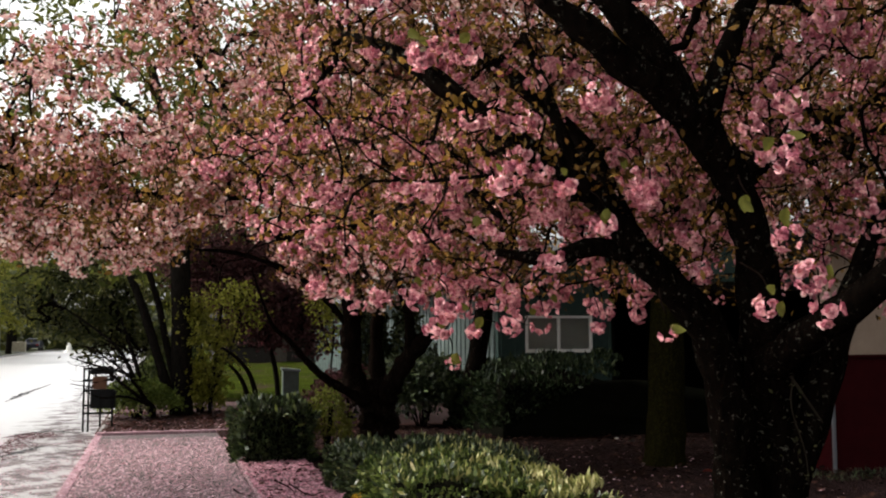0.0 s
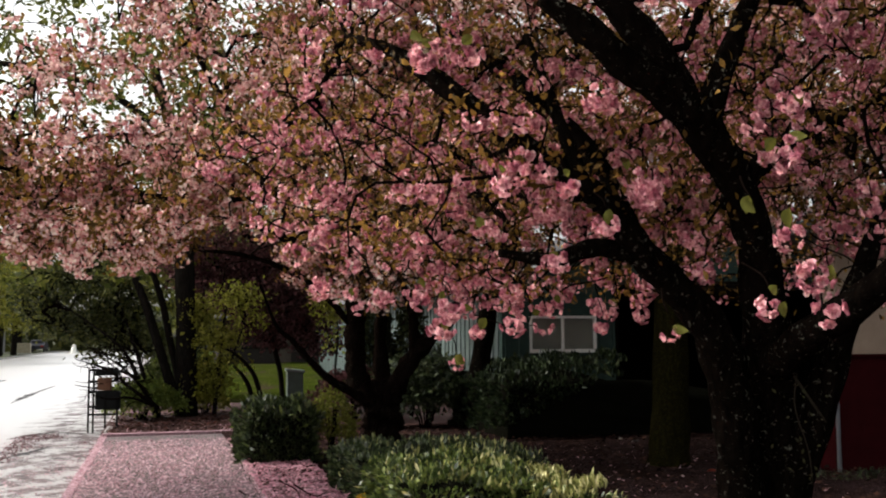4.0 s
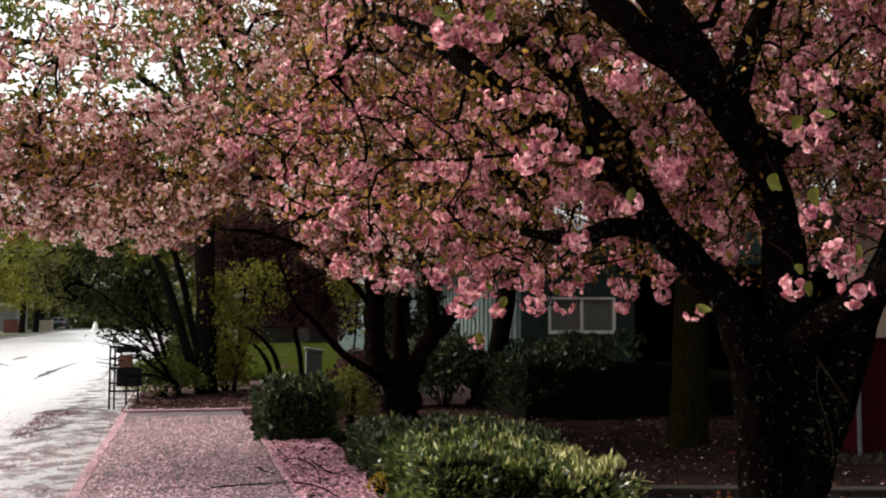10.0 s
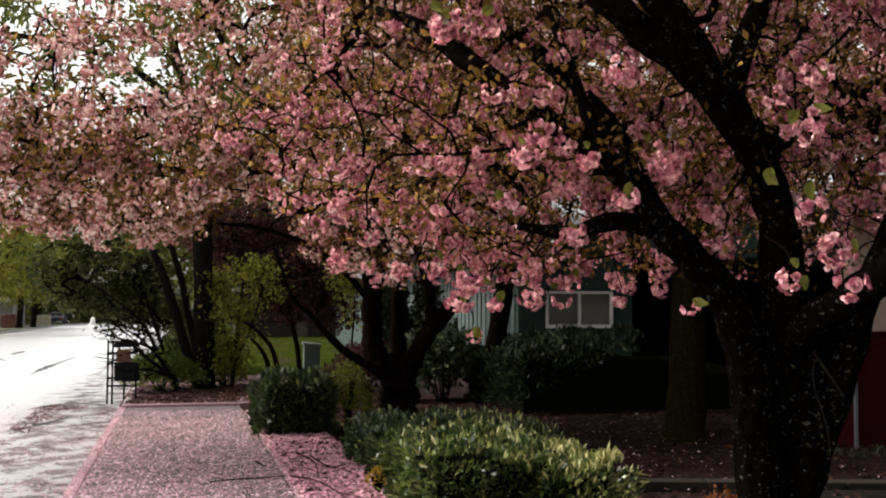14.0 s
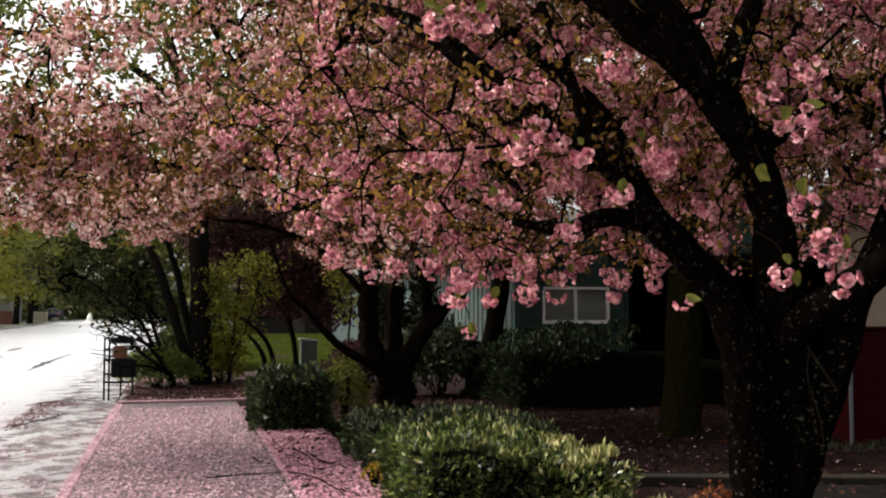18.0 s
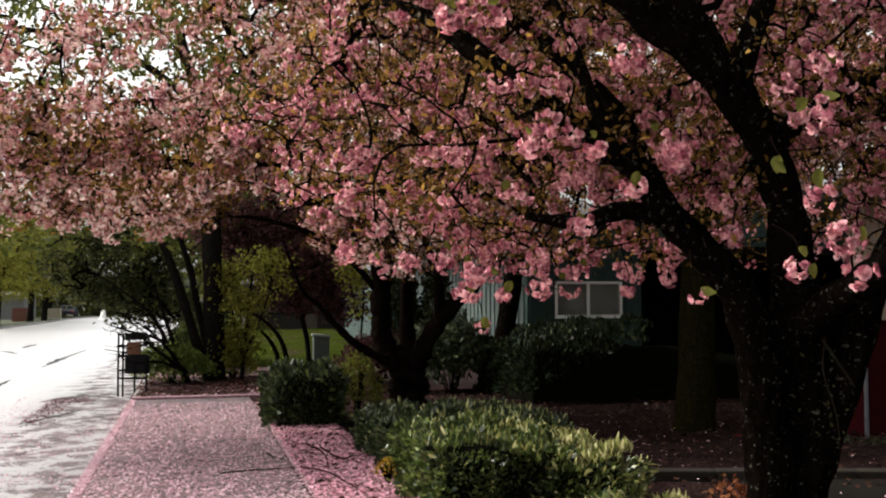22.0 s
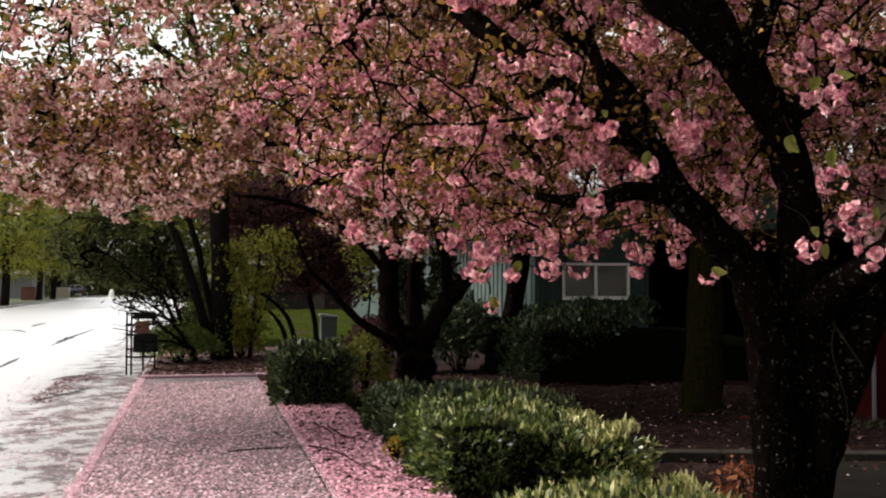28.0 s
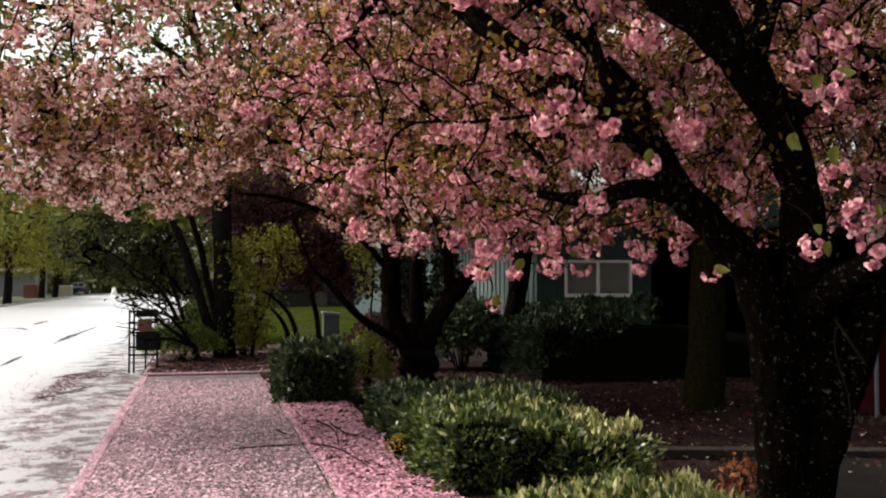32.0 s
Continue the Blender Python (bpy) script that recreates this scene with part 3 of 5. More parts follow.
A_LOW = lambda p: (1.60 if p[0] < 1.35 else 1.73) + 0.07 * math.sin(p[0] * 3.1 + p[1] * 2.3)
HEAVY = np.vstack([A[0], A[1][:46], A[2], A[3], A[4]])


def before_wood(p):
    """True close in front of the trunk and the heavy limbs, which stand bare towards the pavement."""
    d = p - HEAVY
    f = d @ np.array((0.52, 0.852, 0.06))
    off = np.linalg.norm(d - f[:, None] * np.array((0.52, 0.852, 0.06)), axis=1)
    return bool(np.any((f < 0.1) & (off < 0.15 + 0.035 * f)))


targets = np.array([p for p in in_ellipsoids(rng, 1350, A_BLOBS, 0.35, A_LOW, 0.36, 2.4) if not before_wood(p)])
wood, ends, ways, mids = grow(rng, A, targets, 0.0044, 0.40, bend=0.17, most=0.024)
part("twig_growth", mesh_from("twig_growth", under(near_tree, wood[0]), [wood[1]]), M_TWIG, near_tree, "thin dark wet twigs", "stuff")
# bare crooked twigs that run through the flowers
crooked = []
for i in rng.permutation(len(ends))[:760]:
    p, way = ends[i].copy(), rng.normal(size=3) * np.array((1, 0.6, 0.7))
    way /= np.linalg.norm(way)
    line = [p.copy()]
    for _ in range(int(rng.integers(4, 8))):
        way = way + rng.normal(0, 0.55, 3) + np.array((0, 0, -0.06))
        way /= np.linalg.norm(way)
        p = p + way * rng.uniform(0.05, 0.11)
        line.append(p.copy())
    if min(a[2] for a in line) > 1.62 and not any(before_wood(a) for a in line[::2]):
        crooked.append(tube(smooth_line(line, 3), [0.0065, 0.005, 0.0035, 0.002], 5))
v, q, t = join(crooked)
part("bare_twig_growth", mesh_from("bare_twig_growth", under(near_tree, v), [q, t], True), M_TWIG, near_tree, "crooked bare wet twigs", "stuff")
spots = np.vstack([ends, mids[rng.uniform(size=len(mids)) < 0.40], ends[rng.uniform(size=len(ends)) < 0.2] + rng.normal(0, 0.05, (1, 3))])
spots = np.array([p for p in spots if p[2] > 1.5 and not before_wood(p)])
order = np.argsort(np.linalg.norm(spots - np.array((1.2, 2.2, 1.9)), axis=1))
close, rest = spots[order[:250]], spots[order[250:]]
for p in close:
    ob = part("blossom", HI[int(rng.integers(len(HI)))], M_BLOSSOM, near_tree)
    s = rng.uniform(0.9, 1.25)
    ob.matrix_basis = Matrix.LocRotScale(Vector(under(near_tree, p)), Euler((rng.normal(0, 0.35), rng.normal(0, 0.35), rng.uniform(0, 6.28))), (s, s, s))
v, q, t = many_clusters(rng, MIDDLE, rest, rng.uniform(0.9, 1.3, len(rest)))
part("blossoms", mesh_from("blossoms", under(near_tree, v), [q, t], True), M_BLOSSOM, near_tree, "mass of pink double blossoms", "stuff")
v, q, t = leaf_sprays(rng, np.vstack([spots, mids]), 9, 0.046, spread=0.22)
part("leaves", mesh_from("leaves", under(near_tree, v), [q, t], True), M_BROWN, near_tree, "bronze and olive young leaves", "stuff")

# the upper crown, over the limbs, added above the view to shade what is below
top = in_ellipsoids(rng, 420, [(1.6, 5.4, 4.5, 1.9, 1.6, 0.6), (1.5, 3.2, 4.6, 1.3, 1.2, 0.45)], 0.2, lambda p: 3.5 + 0.1 * math.sin(p[0] * 2.1), 0.3, 1.6)
wood, ends, ways, mids = grow(rng, [A[2], A[3], A[4], A[10]], top, 0.0044, 0.40, bend=0.17, most=0.03)
part("upper_twig_growth", mesh_from("upper_twig_growth", under(near_tree, wood[0]), [wood[1]]), M_TWIG, near_tree, "thin dark wet twigs", "stuff")
v, q, t = many_clusters(rng, LOW, np.vstack([ends, mids]), rng.uniform(1.3, 2.0, 2 * len(ends)))
part("upper_blossoms", mesh_from("upper_blossoms", under(near_tree, v), [q, t], True), M_BLOSSOM, near_tree, "mass of pink double blossoms", "stuff")
v, q, t = leaf_sprays(rng, np.vstack([ends, mids]), 7, 0.085, spread=0.25)
part("upper_leaves", mesh_from("upper_leaves", under(near_tree, v), [q, t], True), M_BROWN, near_tree, "bronze and olive young leaves", "stuff")

# single sprigs that hang out of the crown
sprigs = [((1.44, 2.64, 1.60), 0.85, 1), ((1.67, 2.47, 1.67), 0.75, 2), ((1.51, 2.30, 1.90), 0.0, 2), ((1.68, 2.41, 1.87), 0.95, 1), ((1.81, 2.44, 1.76), 1.0, 1),
          ((1.90, 2.52, 1.67), 1.1, 0), ((1.25, 4.23, 1.47), 0.75, 2), ((1.30, 4.11, 1.62), 1.1, 1), ((1.56, 3.31, 2.00), 1.1, 2), ((0.90, 3.45, 2.63), 1.3, 2),
          ((1.09, 3.51, 2.65), 1.1, 1), ((1.41, 3.35, 2.14), 1.2, 1), ((1.96, 2.80, 2.18), 1.2, 2), ((2.24, 3.13, 2.46), 1.1, 1), ((1.70, 3.57, 2.52), 1.2, 0)]
# bunches of two or three sprigs inside the crown
for centre in ((1.57, 3.92, 1.95), (1.95, 3.82, 2.30), (1.36, 3.95, 2.05), (1.70, 3.57, 2.53), (1.20, 4.08, 1.72), (1.30, 3.55, 2.20)):
    for k in range(2):
        sprigs.append((np.array(centre) + rng.normal(0, 0.05, 3), rng.uniform(1.1, 1.3), k))
# a ragged fringe along the lower edge of the crown
for k in range(21):
    x = 0.84 + 0.072 * k + rng.normal(0, 0.03)
    y = (5.25 - 1.3 * (x - 0.84) if x < 1.4 else 4.62) + rng.normal(0, 0.2)
    sprigs.append(((x, y, 1.68 + 0.17 * (y - 4.4) + rng.normal(0, 0.025)), rng.uniform(0.85, 1.3), k % 2))
for at, s, green in sprigs:
    at = np.array(at)
    start = at + np.array((rng.uniform(-0.02, 0.05), 0.12, 0.11))
    line = smooth_line([start, at + np.array((0.01, 0.05, 0.07)), at + np.array((0, 0.0, 0.03))], 5)
    part("twig", tube_mesh("twig", under(near_tree, line), [0.003, 0.003, 0.002], 5), M_TWIG, near_tree)
    if s:
        ob = part("blossom", HI[int(rng.integers(len(HI)))], M_BLOSSOM, near_tree)
        ob.matrix_basis = Matrix.LocRotScale(Vector(under(near_tree, at)), Euler((rng.normal(0, 0.2), rng.normal(0, 0.2), rng.uniform(0, 6.28))), (s, s, s))
    for k in range(green):
        v, q, t = scatter(FINE, [np.zeros(3)], np.array([np.array(Matrix.Rotation(rng.uniform(-0.9, 0.9), 3, 'Y') @ Matrix.Rotation(rng.uniform(-2.2, -1.3), 3, 'X') @ Matrix.Rotation(rng.uniform(-0.7, 0.7), 3, 'Z'))]), [rng.uniform(0.045, 0.068)])
        ob = part("leaf", mesh_from("leaf", v, [q, t], True), M_YOUNG, near_tree)
        ob.location = Vector(under(near_tree, at + np.array((rng.uniform(-0.05, 0.05), -0.03, rng.uniform(-0.01, 0.05)))))

# ---- the second cherry tree ----
rng = np.random.default_rng(23)
second_tree = thing("cherry_tree", "spreading cherry tree with low forked trunk in pink blossom", "tree", "cherry trees", (2.96, 13.9, 0.0))
M_BARK_WARM = bark("brown cherry bark", (0.0014, 0.0010, 0.0008), (0.011, 0.007, 0.0055), (0.04, 0.036, 0.028), 0.59)
B = []
B.append(limb(second_tree, "trunk", [(2.93, 13.76, -0.18), (2.95, 13.74, 0.25), (2.96, 13.72, 0.65), (2.92, 13.72, 0.97)], [0.38, 0.26, 0.23, 0.18], 10, 24, 0.16, M_BARK_WARM))
B.append(limb(second_tree, "limb", [(2.75, 13.67, 0.66), (2.59, 13.70, 1.05), (2.53, 13.59, 1.53), (2.47, 13.38, 2.07), (2.05, 13.05, 2.73), (1.41, 12.77, 3.34)], [0.16, 0.135, 0.12, 0.115, 0.09, 0.05], 10, 20, 0.16, M_BARK_WARM))
B.append(limb(second_tree, "limb", [(3.00, 13.61, 0.69), (3.20, 13.45, 1.10), (3.45, 13.17, 1.50), (3.80, 12.86, 1.94), (4.20, 12.33, 2.63), (4.52, 11.82, 3.32)], [0.15, 0.125, 0.11, 0.10, 0.08, 0.05], 10, 20, 0.16, M_BARK_WARM))
B.append(limb(second_tree, "limb", [(2.79, 13.60, 0.62), (2.45, 13.50, 0.82), (2.12, 13.40, 1.02), (1.83, 13.30, 1.29), (1.63, 13.20, 1.51), (1.39, 13.00, 1.72), (1.15, 12.70, 2.25)], [0.08, 0.06, 0.05, 0.042, 0.034, 0.025, 0.01], 8, 12, 0.13, M_BARK_WARM))
B.append(limb(second_tree, "limb", [(2.96, 13.72, 0.81), (2.96, 13.90, 1.53), (3.07, 14.06, 2.18), (3.23, 14.19, 3.18), (3.06, 14.20, 4.43)], [0.12, 0.09, 0.08, 0.07, 0.04], 6, 10, 0.1, M_BARK_WARM))
B.append(limb(second_tree, "limb", [(2.51, 13.48, 1.99), (1.90, 13.09, 2.65), (0.89, 12.50, 3.01), (0.00, 12.09, 3.20), (-0.87, 11.68, 3.25), (-1.58, 11.65, 3.28)], [0.07, 0.055, 0.05, 0.045, 0.035, 0.02], 6, 10, 0.1, M_BARK_WARM))
B.append(limb(second_tree, "limb", [(2.05, 13.05, 2.73), (1.13, 12.84, 3.49), (0.27, 12.63, 3.78), (-0.53, 12.40, 3.98), (-1.37, 12.40, 3.81)], [0.11, 0.09, 0.07, 0.05, 0.02], 6, 8, 0.1, M_BARK_WARM))
B.append(limb(second_tree, "limb", [(1.41, 12.77, 3.34), (0.83, 12.68, 4.25), (0.47, 12.54, 4.84), (0.12, 12.40, 5.41)], [0.06, 0.05, 0.04, 0.02], 6, 8, 0.1, M_BARK_WARM))
B.append(limb(second_tree, "limb", [(2.56, 13.36, 2.07), (2.47, 12.13, 2.58), (2.10, 10.98, 2.80), (1.58, 10.07, 2.86)], [0.12, 0.1, 0.06, 0.03], 6, 8, 0.1, M_BARK_WARM))
B.append(limb(second_tree, "limb", [(2.50, 13.55, 1.70), (2.05, 13.30, 2.15), (1.50, 13.00, 2.45), (0.90, 12.70, 2.60), (0.35, 12.40, 2.62)], [0.055, 0.042, 0.034, 0.026, 0.012], 6, 9, 0.14, M_BARK_WARM))
B.append(limb(second_tree, "limb", [(2.48, 13.45, 2.00), (2.10, 13.40, 2.50), (1.60, 13.40, 2.90), (1.00, 13.40, 3.15)], [0.055, 0.042, 0.032, 0.015], 6, 9, 0.14, M_BARK_WARM))
B.append(limb(second_tree, "limb", [(3.30, 13.30, 1.30), (3.25, 13.10, 1.75), (3.05, 12.70, 2.15), (2.75, 12.20, 2.50)], [0.07, 0.06, 0.05, 0.02], 6, 9, 0.14, M_BARK_WARM))

B_BLOBS = [(2.6, 12.8, 5.7, 3.4, 2.8, 1.2), (1.8, 12.0, 5.0, 2.8, 2.2, 1.2), (0.4, 12.6, 3.7, 4.3, 3.2, 1.9), (-1.5, 11.6, 2.9, 2.8, 2.4, 0.95), (-1.5, 11.4, 3.0, 2.4, 1.6, 0.9), (2.6, 13.0, 3.6, 3.0, 3.0, 1.7), (1.2, 10.6, 2.7, 1.8, 1.4, 0.8)]
B_LOW = lambda p: 2.12 + (0.42 if p[0] < -1.2 else 0.30 if p[0] < 0.1 else 0.58 if 0.25 < p[0] < 1.55 else 0.42 if p[0] < 1.9 else 0.0) + 0.12 * math.sin(p[0] * 2.0) + 0.1 * math.sin(p[1] * 1.7 + p[0]) + (0.16 * max(0, p[1] - 12) if p[0] < 1.4 else -0.14)
targets = in_ellipsoids(rng, 5000, B_BLOBS, 0.3, B_LOW, 0.42, 1.7)
# thinner over the street, where the sky shows through
pocket = np.array([noise.noise(Vector(p) * 1.5) for p in targets]) > -0.05
thin = (targets[:, 2] > 3.75) & (targets[:, 0] < 1.2) & (rng.uniform(size=len(targets)) < np.where(pocket, 0.86, 0.35))
targets = targets[~thin]
# few flowers in the shade under the crown's middle
shady = (targets[:, 0] > 0.2) & (targets[:, 0] < 1.6) & (targets[:, 2] < 3.05) & (rng.uniform(size=len(targets)) < 0.6)
targets = targets[~shady]
# gaps in the crown where the sky shows
for gap, r in (((0.26, 12.40, 4.40), 0.5), ((0.52, 12.14, 4.12), 0.35), ((-0.34, 12.33, 4.59), 0.4)):
    targets = targets[np.linalg.norm((targets - np.array(gap)) * np.array((1, 0.35, 1)), axis=1) > r]
wood, ends, ways, mids = grow(rng, B, targets, 0.0042, 0.45)
part("twig_growth", mesh_from("twig_growth", under(second_tree, wood[0]), [wood[1]]), M_TWIG, second_tree, "dark wet twigs", "stuff")
spots = np.vstack([ends, mids, (ends + rng.normal(0, 0.10, ends.shape))[::2]])
bloom = spots[rng.uniform(size=len(spots)) < 0.68]
lowest = np.argsort(bloom[:, 2] * 1.5 + bloom[:, 1] * 0.3)
lone, bloom = bloom[lowest[:280]], bloom[lowest[280:]]
LOW_ME = [mesh_from("blossom", c[0], [c[1], c[2]] if len(c) > 2 and len(c[2]) else [c[1]], True) for c in LOW]
for p in lone:
    ob = part("blossom", LOW_ME[int(rng.integers(len(LOW_ME)))], M_BLOSSOM_FAR, second_tree)
    s = rng.uniform(1.0, 1.5)
    ob.matrix_basis = Matrix.LocRotScale(Vector(under(second_tree, p)), Euler((rng.normal(0, 0.35), rng.normal(0, 0.35), rng.uniform(0, 6.28))), (s, s, s))
v, q, t = many_clusters(rng, LOW, bloom, rng.uniform(1.0, 1.55, len(bloom)) ** 1.35)
part("blossoms", mesh_from("blossoms", under(second_tree, v), [q, t], True), M_BLOSSOM_FAR, second_tree, "mass of pink double blossoms", "stuff")
v, q, t = leaf_sprays(rng, spots[::2], 8, 0.082, spread=0.30)
part("leaves", mesh_from("leaves", under(second_tree, v), [q, t], True), M_BROWN, second_tree, "bronze and olive young leaves", "stuff")


# ---- hedges and shrubs ----
M_PLUM = leafy("purple-brown plum leaves", (0.03, 0.012, 0.012), (0.075, 0.028, 0.03), (0.15, 0.06, 0.065), 0.35)
M_HEDGE = leafy("dark glossy hedge leaves", (0.008, 0.014, 0.004), (0.024, 0.038, 0.010), (0.11, 0.135, 0.055), 0.2, 0.45, 0.3)
M_HEDGE_BRIGHT = leafy("bright green hedge leaves", (0.010, 0.019, 0.004), (0.040, 0.064, 0.012), (0.19, 0.23, 0.06), 0.3, 0.32, 0.5)
M_HEDGE_PALE = leafy("pale yellow-green new shoots", (0.10, 0.11, 0.025), (0.31, 0.30, 0.11), (0.66, 0.61, 0.33), 0.3, 0.5, 0.2)
# the shade inside the hedges, put into a near-black colour
M_CORE = plain("near-black core with hedge shade", (0.006, 0.006, 0.004), 0.95, 0.0)


def clipped(name, label, x0, x1, y0, y1, h, n, mats, rng, leaf=0.06, pale=0.0, dome=0.12, category="hedge", lump=0.12, singles=0, bare=0.0):
    """A clipped hedge: an uneven core coloured as the shade inside, and leaves over its top and sides."""
    hedge = thing(name, label, category, "", ((x0 + x1) / 2, (y0 + y1) / 2, 0.0))
    dx, dy = x1 - x0, y1 - y0
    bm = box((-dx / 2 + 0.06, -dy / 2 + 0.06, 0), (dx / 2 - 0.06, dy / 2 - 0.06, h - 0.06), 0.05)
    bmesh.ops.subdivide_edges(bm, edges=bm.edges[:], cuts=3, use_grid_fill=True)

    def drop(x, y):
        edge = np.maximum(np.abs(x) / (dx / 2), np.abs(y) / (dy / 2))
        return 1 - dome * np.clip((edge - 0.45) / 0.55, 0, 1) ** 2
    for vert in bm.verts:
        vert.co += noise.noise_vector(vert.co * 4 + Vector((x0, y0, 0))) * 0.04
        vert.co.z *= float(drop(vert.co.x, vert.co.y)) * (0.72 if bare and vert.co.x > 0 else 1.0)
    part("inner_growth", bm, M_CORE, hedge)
    areas = np.array([dx * dy, dx * h, dx * h, dy * h, dy * h])
    side = rng.choice(5, n, p=areas / areas.sum())
    u, w = rng.uniform(-0.5, 0.5, n), rng.uniform(0, 1, n)
    p = np.zeros((n, 3))
    way = np.zeros((n, 3))
    for k, (fx, nrm) in enumerate([(lambda: np.stack([u * dx, (w - 0.5) * dy, np.full(n, h)], -1), (0, 0, 1)), (lambda: np.stack([u * dx, np.full(n, -dy / 2), w * h], -1), (0, -1, 0.2)),
                                  (lambda: np.stack([u * dx, np.full(n, dy / 2), w * h], -1), (0, 1, 0.2)), (lambda: np.stack([np.full(n, -dx / 2), u * dy, w * h], -1), (-1, 0, 0.2)), (lambda: np.stack([np.full(n, dx / 2), u * dy, w * h], -1), (1, 0, 0.2))]):
        sel = side == k
        p[sel] = fx()[sel]
        way[sel] = nrm
    bumps = np.array([noise.noise(Vector(a) * 3.0 + Vector((x0 * 3, y0, 1))) for a in p])
    p += way * (bumps * lump + rng.normal(0, 0.02, n))[:, None]
    p[:, 2] *= drop(p[:, 0], p[:, 1])
    # leaves left out where deep shade falls; the near-black core stands for it
    if bare:
        along = p[:, 0] / dx + 0.5
        keep = ((p[:, 1] > 0) | (p[:, 2] > h * bare * np.clip(0.15 + 2.0 * along, 0, 0.9))) & (along < 0.5 + 0.12 * bumps)
        side, p, way, n = side[keep], p[keep], way[keep], int(keep.sum())
    way = way + rng.normal(0, 0.45, way.shape) + np.array((0, 0, 0.35))
    # leaves point along their way
    rots = frames_of(way, rng)[:, :, [0, 2, 1]] * np.array((1, 1, -1))
    top = side == 0
    is_pale = rng.uniform(size=n) < np.where(top, pale, pale * 0.35) * (0.4 + 1.2 * (p[:, 0] / dx + 0.5))
    sizes = rng.uniform(0.7, 1.25, n) * leaf
    # the leaves that stand out singly
    far = np.linalg.norm(p + np.array(((x0 + x1) / 2, (y0 + y1) / 2, -1.5)), axis=1) + np.where(p[:, 2] > h * 0.6, 0, 9)
    lone = np.argsort(far)[::3][:singles]
    if singles:
        shapes = []
        for shape, mat in ((LEAF, mats[0]), (SLIM, mats[1])):
            me = mesh_from("leaf", shape[0], [shape[1]], True)
            me.materials.append(mat)
            shapes.append(me)
        for i in lone:
            k = int(is_pale[i])
            ob = part("shoot" if k else "leaf", shapes[k], mats[k], hedge)
            ob.matrix_basis = Matrix.Translation(p[i]) @ (Matrix(rots[i].tolist()) * float(sizes[i] * (1.5 if k else 1.0))).to_4x4()
            ob.matrix_basis[3][3] = 1.0
    left = np.ones(n, bool)
    left[lone] = False
    for sel, mat, label2 in ((~is_pale & left, mats[0], ""), (is_pale & left, mats[1], "pale upright new shoots")):
        if sel.any():
            v, q, t = scatter(SLIM if label2 else LEAF, p[sel], rots[sel], sizes[sel] * (1.5 if label2 else 1.0))
            part("shoot_growth" if label2 else "leaf_growth", mesh_from("leaves", v, [q, t], True), mat, hedge, label2, "stuff")
    return hedge


rng = np.random.default_rng(31)
clipped("hedge", "low clipped hedge of dark green leaves", 1.78, 3.45, 8.85, 10.6, 0.42, 8200, (M_HEDGE, M_HEDGE_PALE), rng, 0.060, 0.06, dome=0.05, lump=0.14)
clipped("hedge", "low clipped hedge with bright green leaves on top", 1.72, 2.80, 7.0, 8.62, 0.48, 8600, (M_HEDGE_BRIGHT, M_HEDGE_PALE), rng, 0.060, 0.08, dome=0.04, lump=0.16, singles=280)
clipped("hedge", "low hedge thick with pale upright shoots", 2.55, 3.22, 6.95, 8.55, 0.37, 5000, (M_HEDGE_BRIGHT, M_HEDGE_PALE), rng, 0.060, 0.50, dome=0.12, lump=0.16, singles=140)
clipped("hedge", "low hedge with pale yellow-green upright shoots", 1.62, 2.82, 3.4, 5.40, 0.39, 8600, (M_HEDGE_BRIGHT, M_HEDGE_PALE), rng, 0.054, 0.46, dome=0.16, lump=0.18, singles=280)
clipped("shrub", "dark evergreen boxy shrub with glossy drooping leaves", 1.0, 1.84, 12.5, 13.4, 0.69, 3800, (M_HEDGE, M_HEDGE_BRIGHT), rng, 0.082, 0.22, 0.14, "shrub")


def shrub(name, label, at, size, n, mat, rng, leaf=0.07, shape=LEAF, stems=9, category="shrub", hollow=0.65, droop=1.9, low=0.05):
    """A free-grown shrub: stems from the ground and leaves round an uneven dome."""
    s = thing(name, label, category, "", at)
    sx, sy, sz = size
    bits = []
    for _ in range(stems):
        a, r = rng.uniform(0, 6.28), rng.uniform(0.2, 0.75)
        end = np.array((math.cos(a) * sx * r, math.sin(a) * sy * r, sz * rng.uniform(0.6, 0.95)))
        bits.append(tube(smooth_line([(end[0] * 0.12, end[1] * 0.12, 0), end * np.array((0.5, 0.5, 0.55)), end], 4), [0.016, 0.010, 0.004], 5))
    v, q, t = join(bits)
    part("stem_growth", mesh_from("stem_growth", v, [q, t], True), M_TWIG, s, "", "stuff")
    w = rng.normal(size=(n, 3))
    w[:, 2] = np.abs(w[:, 2]) - 0.25
    w /= np.linalg.norm(w, axis=1)[:, None]
    lump = np.array([noise.noise(Vector(a) * 2.2 + Vector((at[0], at[1], 0))) for a in w])
    r = (hollow + (1 - hollow) * rng.uniform(0, 1, n) ** 0.5) * (1 + 0.30 * lump)
    p = w * r[:, None] * np.array((sx, sy, sz * 0.62)) + np.array((0, 0, sz * 0.42))
    p = p[p[:, 2] > low]
    v, q, t = scatter(shape, p, turns(rng, len(p), droop), rng.uniform(0.6, 1.25, len(p)) * leaf)
    part("leaves", mesh_from("leaves", v, [q, t], True), mat, s, "", "stuff")
    return s


